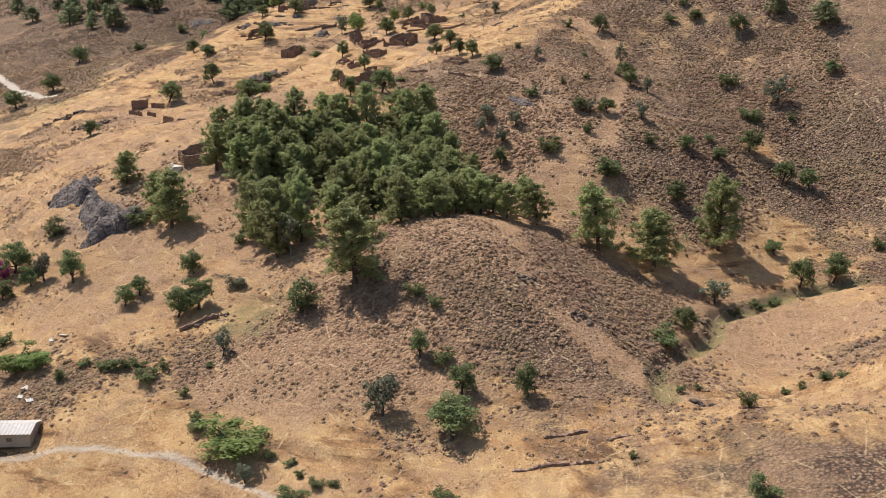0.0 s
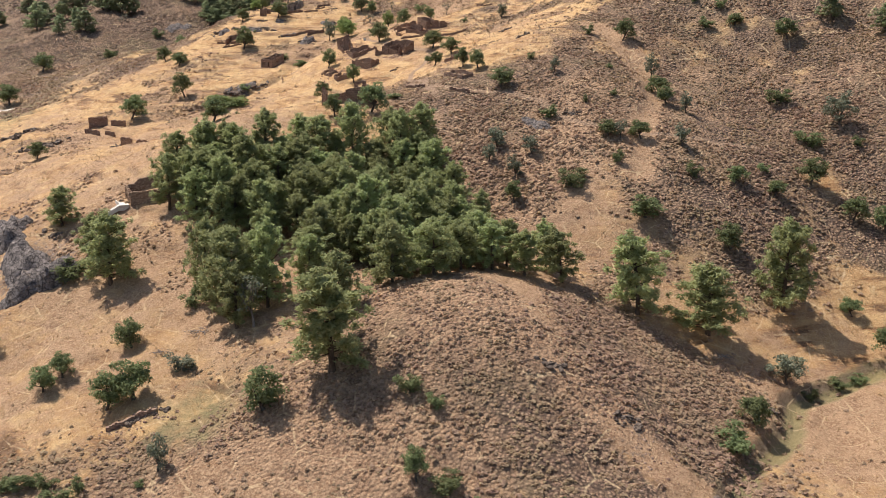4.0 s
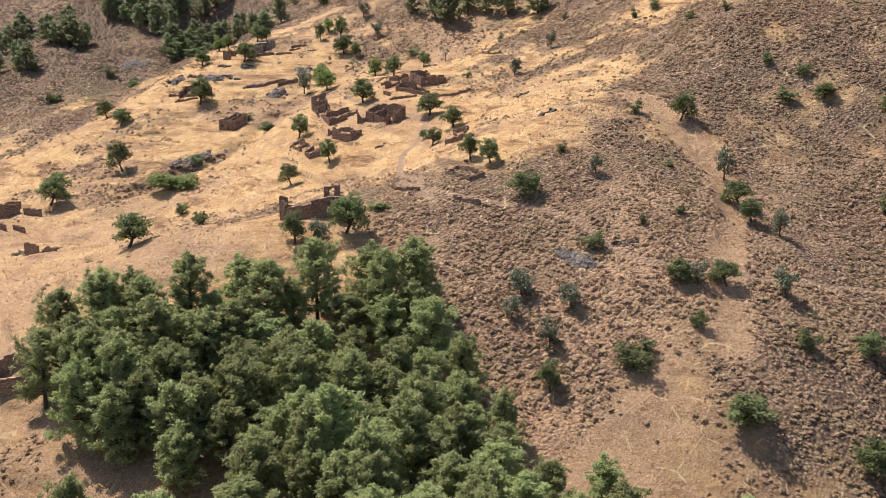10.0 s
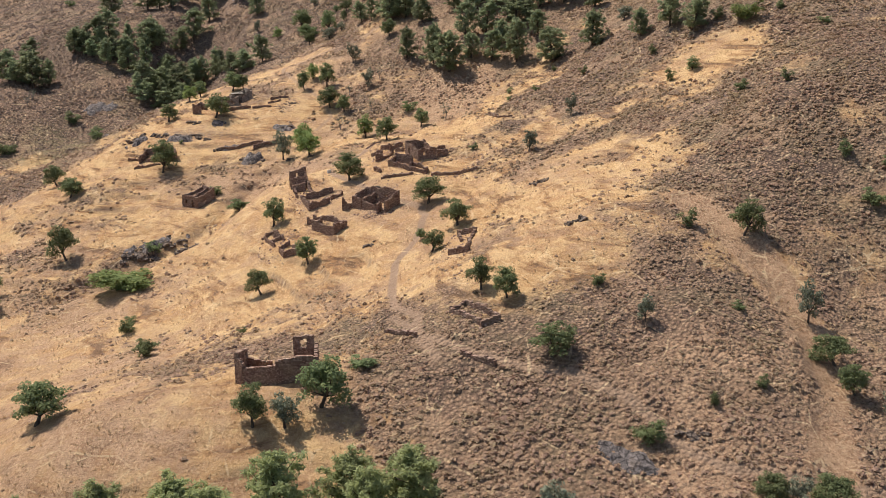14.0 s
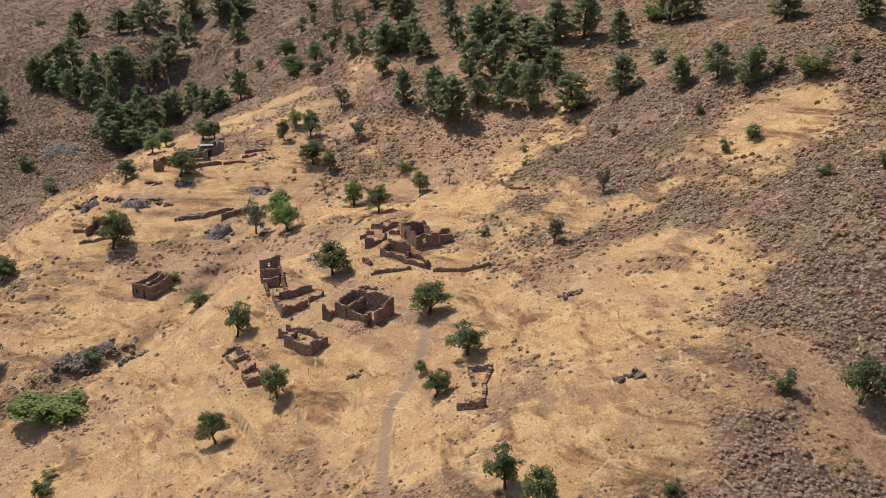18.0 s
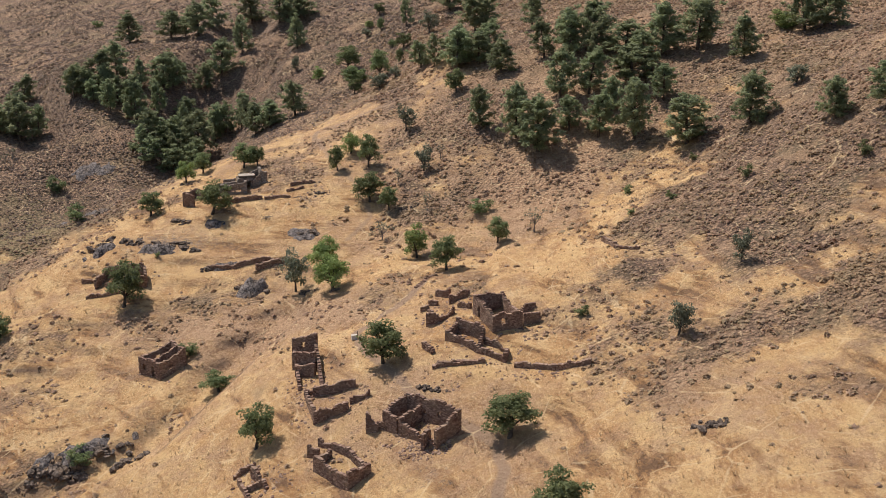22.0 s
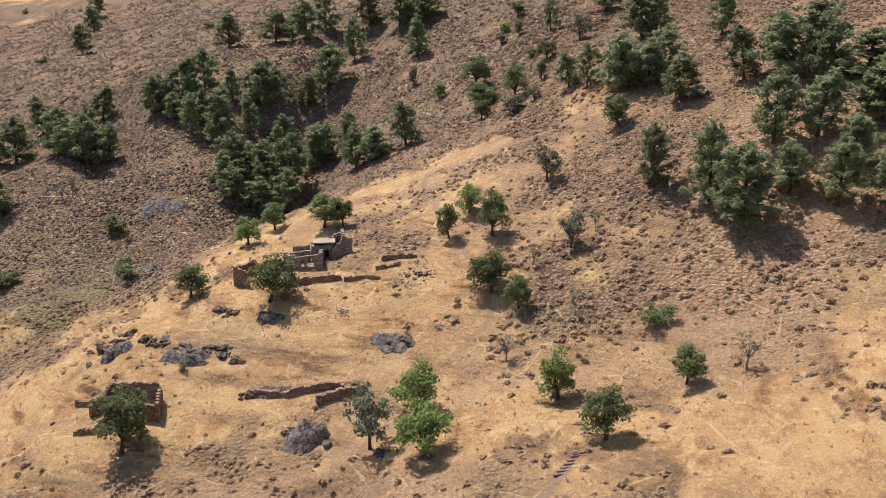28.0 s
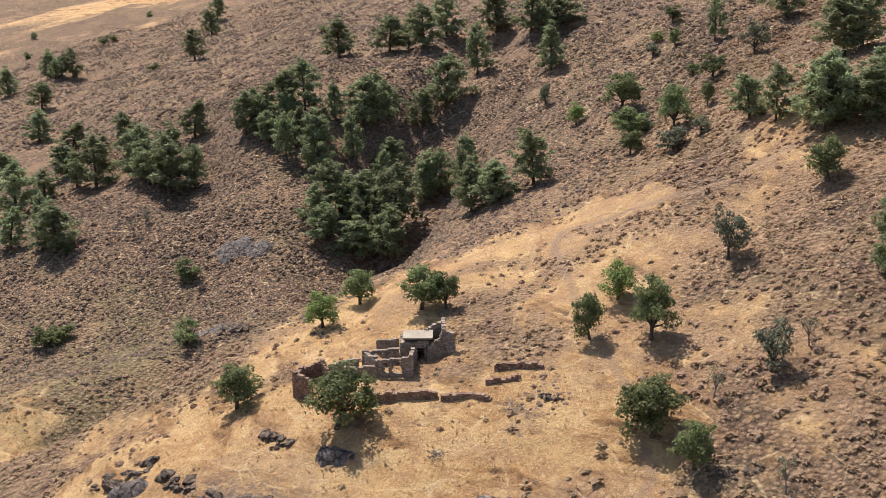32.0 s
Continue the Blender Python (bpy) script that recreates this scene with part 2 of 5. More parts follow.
def rock_material(name, dark, light, stain):
    m = Nodes(name, 0.92, 0, 0.15)
    n, v = m.noise(0.9, 8, 0.75), m.cells(1.3)
    c = m.mix(m.ramp(n, (0.35, 0.0), (0.65, 1.0)), dark, light)
    c = m.mix(m.ramp(m.noise(0.35, 5, 0.65), (0.55, 0.0), (0.72, 0.7)), c, stain)
    crack = m.math("ADD", m.cells(0.75, "DISTANCE_TO_EDGE"), m.math("MULTIPLY", m.math("SUBTRACT", n, 0.5), 0.35))
    c = m.mix(m.ramp(crack, (0.0, 0.85), (0.09, 0.0)), c, tuple(q * 0.4 for q in dark))
    c = m.mix(m.ramp(m.noise(3.2, 6, 0.75), (0.50, 0.0), (0.60, 0.6)), c, tuple(q * 0.6 for q in dark))
    return m.done(c, m.math("ADD", n, m.math("MULTIPLY", v, 0.5)), 1.0, 0.6)


def plain(name, a, b, scale=3.0, rough=0.85, bump=0.3):
    m = Nodes(name, rough, 0, 0.2)
    n = m.noise(scale, 6, 0.65)
    big = m.noise(scale * 0.13, 4, 0.6)
    c = m.mix(m.ramp(n, (0.3, 0.0), (0.7, 1.0)), a, b)
    c = m.mix(m.ramp(big, (0.45, 0.0), (0.75, 0.5)), c, tuple(v * 0.6 for v in a))
    return m.done(c, n, bump, 0.05)


GROUND = ground_material()
PINE = foliage("pine_needles", (0.200, 0.220, 0.100), (0.340, 0.362, 0.166), (0.455, 0.474, 0.222), 0.55)
# pine colour made darker, with the bluish haze of distance put into it
FAR_PINE = foliage("hazed_pine_needles", (0.150, 0.172, 0.092), (0.250, 0.276, 0.148), (0.338, 0.364, 0.200), 0.55)
LEAF = foliage("dark_leaves", (0.095, 0.115, 0.050), (0.165, 0.192, 0.084), (0.25, 0.28, 0.13), 0.5)
FRESH = foliage("fresh_leaves", (0.125, 0.165, 0.050), (0.210, 0.262, 0.084), (0.300, 0.355, 0.132), 0.42)
GREY = foliage("olive_leaves", (0.095, 0.105, 0.066), (0.165, 0.172, 0.112), (0.25, 0.255, 0.17), 0.3)
SCRUB = heath_twigs("heath_twigs", ((0.345, 0.220, 0.160), (0.455, 0.298, 0.212), (0.540, 0.374, 0.252), (0.455, 0.350, 0.196)), (0.18, 0.114, 0.082))
DARK_SCRUB = heath_twigs("dark_heath_twigs", ((0.235, 0.165, 0.134), (0.315, 0.226, 0.182), (0.395, 0.288, 0.222), (0.315, 0.254, 0.172)), (0.125, 0.088, 0.072))
STRAW = foliage("dry_grass", (0.36, 0.225, 0.11), (0.55, 0.38, 0.20), (0.70, 0.52, 0.30), 0.2)
PINK = foliage("pink_blossom", (0.20, 0.03, 0.09), (0.38, 0.06, 0.18), (0.5, 0.12, 0.28))
PINE_BARK = bark("pine_bark", (0.055, 0.038, 0.028), (0.17, 0.12, 0.085))
TREE_BARK = bark("tree_bark", (0.045, 0.036, 0.028), (0.15, 0.12, 0.095))
DEAD_WOOD = bark("dead_wood", (0.16, 0.13, 0.11), (0.36, 0.31, 0.27))
STONE = masonry("field_stone", (0.160, 0.092, 0.068), (0.245, 0.150, 0.110), (0.35, 0.235, 0.172))
GREY_STONE = masonry("grey_stone", (0.205, 0.158, 0.126), (0.300, 0.238, 0.190), (0.40, 0.325, 0.265))
WARM_STONE = masonry("warm_stone", (0.22, 0.13, 0.085), (0.32, 0.20, 0.135), (0.42, 0.29, 0.20))
ROCK = rock_material("dark_rock", (0.125, 0.092, 0.073), (0.30, 0.228, 0.176), (0.30, 0.20, 0.12))
GREY_ROCK = rock_material("grey_rock", (0.095, 0.080, 0.074), (0.330, 0.275, 0.245), (0.30, 0.215, 0.15))
PLASTER = plain("weathered_plaster", (0.50, 0.43, 0.35), (0.68, 0.60, 0.50))
CONCRETE = plain("pale_concrete", (0.58, 0.53, 0.46), (0.74, 0.69, 0.61))
TIMBER = bark("grey_timber", (0.11, 0.08, 0.06), (0.26, 0.20, 0.155))
SHED_WALL = plain("shed_block_wall", (0.34, 0.28, 0.22), (0.46, 0.39, 0.31))
SHED_ROOF = plain("fibre_cement_roof", (0.50, 0.46, 0.42), (0.66, 0.61, 0.56), 1.5)


# ---- the land ----
# rises and hollows of the land: x, y, height, radius
FORMS_NEAR_A = [(118, 235, -27.7, 48), (15, 325, 9.0, 32), (-87, 274, 10.5, 32), (55, 190, -5.2, 22), (90, 314, -5.6, 22), (20, 243, -5.2, 22), (2, 208, 9.5, 22), (90, 226, -5.4, 22), (-103, 331, 3.7, 22), (-50, 296, 11.4, 22), (2, 155, -3.1, 22), (38, 349, 4.7, 22), (55, 226, -6.9, 22), (38, 278, 4.2, 22), (-50, 243, 2.7, 22), (-138, 384, 1.4, 22), (-86, 173, 3.7, 22), (-33, 314, 2.3, 22), (55, 173, -6.3, 22), (90, 366, 3.0, 22)]
FORMS_NEAR_B = [(73, 331, -3.9, 22), (108, 261, -6.0, 22), (73, 190, -5.4, 22), (-15, 366, -1.4, 22), (2, 278, -2.0, 22), (73, 384, 3.9, 22)]
FORMS_FAR_A = [(-138, 560, -13.0, 22), (92, 402, 9.7, 32), (-87, 606, -8.1, 32), (-15, 472, -5.1, 22), (-62, 402, -6.6, 32), (15, 581, 7.6, 32), (90, 472, 3.8, 22), (-190, 683, 5.7, 32), (-86, 507, 2.1, 22), (-196, 1232, -9.6, 220), (20, 490, -7.3, 22), (-190, 466, -7.5, 48), (-103, 648, -4.6, 22), (-191, 542, -1.5, 22), (-113, 709, 5.8, 32), (-33, 419, 4.4, 22), (92, 478, 8.1, 32), (-156, 666, 7.2, 22), (73, 542, 2.2, 22), (-121, 595, -5.8, 22)]
FORMS_FAR_B = [(-196, 1056, -15.2, 220), (-724, 1056, 18.6, 220), (-50, 454, -3.9, 22), (-86, 472, 1.9, 22), (-174, 542, -5.8, 22), (-548, 1584, -7.5, 220), (-121, 648, -6.1, 22), (-209, 630, -3.0, 22), (-86, 560, -3.0, 22), (90, 454, 6.2, 22), (-33, 507, -2.5, 22), (2, 507, 3.0, 22)]
PLAIN = (-0.44, 0.2024, 0.2188)
FORMS = FORMS_NEAR_A + FORMS_NEAR_B + FORMS_FAR_A + FORMS_FAR_B
def lattice(ix, iy, seed):
    h = (ix.astype(np.int64) * 374761393 + iy.astype(np.int64) * 668265263 + seed * 974634777) & 0xFFFFFFFF
    h = ((h ^ (h >> 13)) * 1274126177) & 0xFFFFFFFF
    return ((h ^ (h >> 16)) & 0xFFFF) / 65535.0


def waves(x, y, size, seed=0, octaves=3):
    """Smooth noise from 0 to 1, with features of that size in metres."""
    total, amp, norm = 0.0, 1.0, 0.0
    for o in range(octaves):
        u, v = x / size, y / size
        iu, iv = np.floor(u), np.floor(v)
        fu, fv = u - iu, v - iv
        fu, fv = fu * fu * (3 - 2 * fu), fv * fv * (3 - 2 * fv)
        a, b = lattice(iu, iv, seed + o), lattice(iu + 1, iv, seed + o)
        c, d = lattice(iu, iv + 1, seed + o), lattice(iu + 1, iv + 1, seed + o)
        total = total + amp * ((a + (b - a) * fu) * (1 - fv) + (c + (d - c) * fu) * fv)
        norm += amp
        amp, size = amp * 0.5, size * 0.5
    return total / norm


def soft_end(v, lo, hi, rest):
    return np.clip(v, lo, hi) + rest * (v - np.clip(v, lo, hi))


def broad(x, y):
    """The large shape of the land."""
    z = PLAIN[0] + PLAIN[1] * soft_end(x, -700, 450, 0.2) + PLAIN[2] * soft_end(y, -50, 1300, 0.25)
    for a, b, h, r in FORMS:
        z = z + h * np.exp(-((x - a) ** 2 + (y - b) ** 2) / (2 * r * r))
    return z


def reach(x, y, line, half):
    """1 on a line through the plan, falling to 0 beyond its half width."""
    best = np.full(np.shape(x), 1e9)
    for (ax, ay), (bx, by) in zip(line, line[1:]):
        dx, dy = bx - ax, by - ay
        t = np.clip(((x - ax) * dx + (y - ay) * dy) / (dx * dx + dy * dy), 0, 1)
        best = np.minimum(best, np.hypot(x - ax - t * dx, y - ay - t * dy))
    return np.clip(1.5 - best / half, 0, 1)


def blob(x, y, cx, cy, rx, ry, turn=0.0, power=2):
    c, s = math.cos(radians(turn)), math.sin(radians(turn))
    u, v = ((x - cx) * c + (y - cy) * s) / rx, (-(x - cx) * s + (y - cy) * c) / ry
    return np.exp(-0.75 * np.hypot(u, v) ** power)


VILLAGE_PATH = [(-2, 314), (-5, 322), (-5, 329), (-9, 336), (-10, 348), (-10, 365), (-6, 375), (-4, 386), (-5, 393), (-10, 398.5), (-17, 406), (-22, 415), (-27, 423), (-29, 430), (-24, 438), (-19, 449)]
SLOPE_PATH = [(-9, 331), (-4, 321), (2, 315), (9, 309.5), (18, 305), (24, 300), (27, 296), (30, 291), (35, 287), (40, 286), (47, 284), (58, 285), (75, 288)]
FARM_ROAD = [(-140, 168), (-100, 163), (-78, 161), (-67, 161), (-57, 160), (-47, 157), (-39, 152), (-33, 148), (-20, 138), (-5, 120), (10, 80)]
VALLEY_ROAD = [(-330, 640), (-250, 545), (-207, 490), (-197, 478), (-186, 467), (-177, 461)]
UPPER_PATH = [(-52, 531), (-56, 540), (-57, 550), (-48, 552), (-39, 552), (-32, 553), (-20, 560), (-5, 575)]
RIDGE_PATH = [(-38, 480), (-34, 490), (-40, 505), (-48, 520), (-52, 531)]
RAVINE = [(38, 160), (40, 175), (47, 190), (56, 200), (62, 214), (80, 224), (100, 228)]
DITCH = [(44, 158), (58, 168), (68, 176), (78, 186), (88, 191)]
CUT = [(44, 270), (47, 285), (52, 300), (55, 318), (52, 335), (44, 352)]

WASH = [(12, 226), (15, 205), (19, 194), (25, 186), (32, 176), (40, 168), (45, 158)]
GULLIES = (([(-124, 512), (-114, 532), (-102, 556), (-107, 595), (-118, 638), (-117, 662), (-112, 685), (-120, 720)], 13.0, 8.0), ([(-106, 597), (-98, 615), (-99, 650), (-97, 672), (-90, 705)], 6.5, 5.0), ([(-262, 690), (-215, 690), (-180, 640), (-165, 610)], 9.0, 5.0), ([(-88, 396), (-80, 403), (-71, 411), (-62, 415), (-57, 424), (-52, 437), (-46, 450)], 4.5, 2.6))


def cover(x, y):
    """Land cover at a place: heath, soil, green, scree, trod ground and pale road, each 0 to 1."""
    n = 1.1 * (waves(x, y, 30, 11, 2) - 0.5) + 1.35 * (waves(x, y, 9, 13, 3) - 0.5)
    heath = np.ones(np.shape(x)) * 0.98
    straw = np.zeros(np.shape(x))
    for spec in ((-48, 395, 56, 112, 8), (-8, 370, 28, 62, -6), (-95, 330, 75, 95, 0), (-80, 480, 52, 40, 15), (-60, 215, 62, 36, 0), (-60, 150, 130, 42, 0),
                 (72, 205, 34, 24, 15), (80, 160, 45, 32, 20), (6, 450, 17, 22, 0), (66, 422, 16, 14, 0), (-150, 425, 45, 45, 0), (0, 145, 50, 15, 0),
                 (-45, 292, 62, 36, 0), (-72, 545, 32, 10, 42), (-75, 515, 26, 26, 0), (-45, 528, 30, 9, 40), (60, 230, 26, 13, 10), (-10, 480, 20, 10, 20), (-600, 1140, 110, 40, 0), (24, 372, 20, 26, 0), (20, 245, 10, 30, -25), (-107, 474, 24, 20, 0), (-95, 497, 14, 14, 0), (14, 338, 19, 26, 0), (3, 362, 12, 16, 0), (-135, 503, 9, 16, 30), (-72, 511, 22, 13, 10), (-20, 415, 34, 42, 0), (-45, 455, 30, 22, 20)):
        straw = np.maximum(straw, blob(x, y, *spec))
    straw = np.maximum(straw, 0.9 * np.clip(reach(x, y, [(-114, 474), (-100, 486), (-91, 505), (-77, 540), (-63, 555), (-45, 557)], 7.0), 0, 1))
    heath = heath - straw * 0.95 + n * (1 - 0.5 * straw)
    heath = heath + 0.7 * blob(x, y, 14, 188, 26, 26) + 0.25 * blob(x, y, -74, 418, 12, 8) + 0.5 * blob(x, y, 16, 290, 24, 22) - 0.8 * reach(x, y, CUT, 3.6) - 0.05 * blob(x, y, 45, 240, 60, 75, 0, 4) - 0.8 * reach(x, y, WASH, 4.0) + 0.6 * blob(x, y, -13, 488, 14, 9)
    heath = heath + 0.6 * blob(x, y, -225, 650, 135, 170, 0, 4) + 0.45 * blob(x, y, -200, 850, 260, 170, 0, 4) - 0.14 * blob(x, y, 52, 395, 42, 52, 0, 4)
    soil = 0.39 + 0.5 * blob(x, y, -20, 172, 24, 14) + 0.45 * blob(x, y, -30, 240, 45, 32) + 0.5 * blob(x, y, 74, 204, 30, 16) + 0.12 * blob(x, y, -60, 300, 60, 26) + 0.45 * blob(x, y, 5, 498, 10, 26, -15)
    soil = soil + 0.22 * blob(x, y, -112, 330, 52, 95) + 0.7 * reach(x, y, CUT, 3.2) + 0.12 * blob(x, y, 20, 560, 90, 50) + 0.35 * blob(x, y, 20, 262, 12, 40, -20) + 0.3 * blob(x, y, -48, 445, 22, 14) + 0.25 * (waves(x, y, 40, 5) - 0.5) + 0.5 * reach(x, y, WASH, 3.5) + 0.03 * blob(x, y, 45, 240, 60, 75, 0, 4)
    green = 0.8 * reach(x, y, RAVINE, 3.0) + 0.6 * blob(x, y, -40, 195, 12, 12) + 0.5 * blob(x, y, -140, 540, 26, 60, 20) + 0.5 * blob(x, y, -170, 440, 30, 60) + 0.4 * blob(x, y, -60, 172, 45, 5, -10)
    scree = 0.45 * blob(x, y, 28, 182, 4, 22, -40) + 0.6 * blob(x, y, -90, 252, 22, 14) + 0.55 * blob(x, y, -78, 481, 20, 5) + 0.5 * blob(x, y, -50, 498, 5, 8) + 0.45 * blob(x, y, -14, 388, 7, 4)
    scree = scree + 0.5 * reach(x, y, DITCH, 2.0) + 0.4 * blob(x, y, 30, 292, 10, 14) + 0.5 * blob(x, y, -95, 350, 10, 8) + 0.42 * blob(x, y, -128, 560, 14, 10)
    trod = np.maximum.reduce([reach(x, y, VILLAGE_PATH, 0.8), reach(x, y, SLOPE_PATH, 0.8), 0.9 * reach(x, y, UPPER_PATH, 0.8), 0.6 * reach(x, y, RIDGE_PATH, 0.9)])
    pale = 0.58 * reach(x, y, FARM_ROAD, 0.98)
    pale = np.maximum(pale, reach(x, y, VALLEY_ROAD, 2.0))
    return heath, soil, green, scree, trod, pale


def ground(x, y):
    """Height of the land at a place."""
    x, y = np.asarray(x, float), np.asarray(y, float)
    z = broad(x, y)
    z = z + 2.2 * (waves(x, y, 24, 31, 3) - 0.5) + 2.2 * (np.abs(waves(x + 0.4 * y, y * 0.6, 17, 37, 2) - 0.5) - 0.13) + 1.25 * (waves(x, y, 5.5, 41, 4) - 0.5)
    far = np.clip((y - 500 + 0.35 * x) / 160, 0, 1)
    z = z + far * (16.0 * (np.abs(waves(x + 0.35 * y, y * 0.4, 52, 51, 2) - 0.5) - 0.14) + 7.0 * (np.abs(waves(x - 0.3 * y, y * 0.5, 19, 53, 2) - 0.5) - 0.14) + 2.5 * (waves(x, y, 14, 57, 3) - 0.5))
    for line, half, deep in GULLIES:
        z = z - deep * reach(x, y, line, half) ** 1.3
    # old terraces step down the slopes
    step = (z + 1.2 * waves(x, y, 60, 77, 2)) / 2.6
    edge = np.clip((step - np.floor(step) - 0.7) / 0.3, 0, 1)
    hold = 0.85 * np.clip(waves(x, y, 17, 91, 3) * 5.0 - 2.2, 0, 1) * np.maximum.reduce([blob(x, y, -45, 420, 75, 130), blob(x, y, 10, 150, 70, 24), blob(x, y, -110, 330, 60, 110)])
    z = z + hold * (edge - (step - np.floor(step))) * 1.9
    z = z - 1.5 * reach(x, y, RAVINE, 1.8) - 1.0 * reach(x, y, DITCH, 1.4) - 0.6 * reach(x, y, CUT, 2.0)
    z = z - 0.15 * reach(x, y, VILLAGE_PATH, 1.2) - 0.15 * reach(x, y, SLOPE_PATH, 1.0)
    return z


def g(x, y):
    return float(ground(np.array([x]), np.array([y]))[0])


def graded(lo, hi, fine_lo, fine_hi, step, grow=1.13):
    mid = list(np.arange(fine_lo, fine_hi, step))
    up, s, v = [], step, mid[-1]
    while v < hi:
        s *= grow
        v += s
        up.append(v)
    down, s, v = [], step, mid[0]
    while v > lo:
        s *= grow
        v -= s
        down.append(v)
    return np.array(down[::-1] + mid + up)


def grid_mesh(name, gx, gy, height):
    nx, ny = len(gx), len(gy)
    X, Y = np.meshgrid(gx, gy)
    X, Y = X.ravel(), Y.ravel()
    Z = height(X, Y)
    me = bpy.data.meshes.new(name)
    me.vertices.add(nx * ny)
    me.vertices.foreach_set("co", np.stack([X, Y, Z], 1).ravel())
    i = np.arange(nx * ny).reshape(ny, nx)
    quads = np.stack([i[:-1, :-1], i[:-1, 1:], i[1:, 1:], i[1:, :-1]], -1).reshape(-1, 4)
    me.loops.add(quads.size)
    me.loops.foreach_set("vertex_index", quads.ravel())
    me.polygons.add(len(quads))
    me.polygons.foreach_set("loop_start", np.arange(0, quads.size, 4))
    me.update()
    me.polygons.foreach_set("use_smooth", np.ones(len(quads), bool))
    return me, X, Y


GX, GY = graded(-3200, 2600, -165, 125, 0.85, 1.038), graded(-700, 4200, 132, 640, 0.85, 1.038)
land, LX, LY = grid_mesh("ground", GX, GY, ground)
for key, values in zip(("heath", "soil", "green", "scree", "trod", "pale"), cover(LX, LY)):
    land.attributes.new(key, "FLOAT", "POINT").data.foreach_set("value", np.ascontiguousarray(values, dtype=np.float32))
land.materials.append(GROUND)
tagged(new("ground", land), "dry golden hillside with heath, bare soil and goat tracks", "ground", kind="structure")


# ---- building blocks ----
def mesh_of(name, verts, faces, material, smooth=False):
    me = bpy.data.meshes.new(name)
    me.from_pydata([tuple(v) for v in verts], [], [tuple(f) for f in faces])
    me.materials.append(material)
    if smooth:
        me.polygons.foreach_set("use_smooth", np.ones(len(me.polygons), bool))
    me.update()
    return me


def numpy_mesh(name, verts, faces, material, smooth=False):
    """A mesh out of an array of places and an array of equal-sided faces."""
    me = bpy.data.meshes.new(name)
    me.vertices.add(len(verts))
    me.vertices.foreach_set("co", np.ascontiguousarray(verts, dtype=np.float32).ravel())
    k = faces.shape[1]
    me.loops.add(faces.size)
    me.loops.foreach_set("vertex_index", np.ascontiguousarray(faces, dtype=np.int32).ravel())
    me.polygons.add(len(faces))
    me.polygons.foreach_set("loop_start", np.arange(0, faces.size, k))
    me.update()
    if smooth:
        me.polygons.foreach_set("use_smooth", np.ones(len(faces), bool))
    me.materials.append(material)
    return me


def part(name, me, parent, label=""):
    ob = new(name, me)
    ob.parent = parent
    if label:
        tagged(ob, label)
    return ob


def tube(points, radii, sides=6):
    """Vertices and faces of a tapering limb through the points."""
    vs, fs = [], []
    for k, (p, r) in enumerate(zip(points, radii)):
        p = Vector(p)
        a = Vector(points[min(k + 1, len(points) - 1)]) - Vector(points[max(k - 1, 0)])
        a = a.normalized() if a.length > 1e-6 else Vector((0, 0, 1))
        u = a.orthogonal().normalized()
        w = a.cross(u)
        for s in range(sides):
            t = 2 * math.pi * s / sides
            vs.append(p + (u * math.cos(t) + w * math.sin(t)) * r)
    for k in range(len(points) - 1):
        for s in range(sides):
            a, b = k * sides + s, k * sides + (s + 1) % sides
            fs.append((a, b, b + sides, a + sides))
    fs.append(tuple(range((len(points) - 1) * sides, len(points) * sides)))
    return vs, fs


def joined(pieces):
    vs, fs = [], []
    for v, f in pieces:
        o = len(vs)
        vs += v
        fs += [tuple(i + o for i in q) for q in f]
    return vs, fs


def tufts(rng, centres, radii, count, size, flat=0.75, hollow=0.45):
    """Leaf sprays scattered through lobes: an array of pointed leaves."""
    vs = []
    for c, r in zip(centres, radii):
        n = max(8, int(count * (r[0] * r[1] * r[2]) ** 0.66))
        d = rng.normal(size=(n, 3))
        d /= np.linalg.norm(d, axis=1)[:, None]
        d[:, 2] = np.where((d[:, 2] < -0.2) & (rng.random(n) < 0.6), -d[:, 2], d[:, 2])
        rad = hollow + (1.06 - hollow) * rng.random(n) ** 0.6
        p = np.array(c) + d * np.array(r) * rad[:, None]
        out = d + 0.6 * rng.normal(size=(n, 3)) + np.array((0, 0, 0.55))
        out /= np.linalg.norm(out, axis=1)[:, None]
        side = np.cross(out, rng.normal(size=(n, 3)))
        side /= np.linalg.norm(side, axis=1)[:, None]
        up = np.cross(side, out)
        s = size * (0.6 + 0.8 * rng.random(n))
        a, b = side * s[:, None], up * (s * flat)[:, None]
        k = 0.25 * (rng.random((n, 1)) - 0.5)
        vs.append(np.stack([p - a * 1.15 - b * 0.8, p + a * (1.15 + k) - b * 0.6, p + a * k + b * 1.35], 1))
    vs = np.concatenate(vs).reshape(-1, 3)
    return vs, np.arange(len(vs)).reshape(-1, 3)


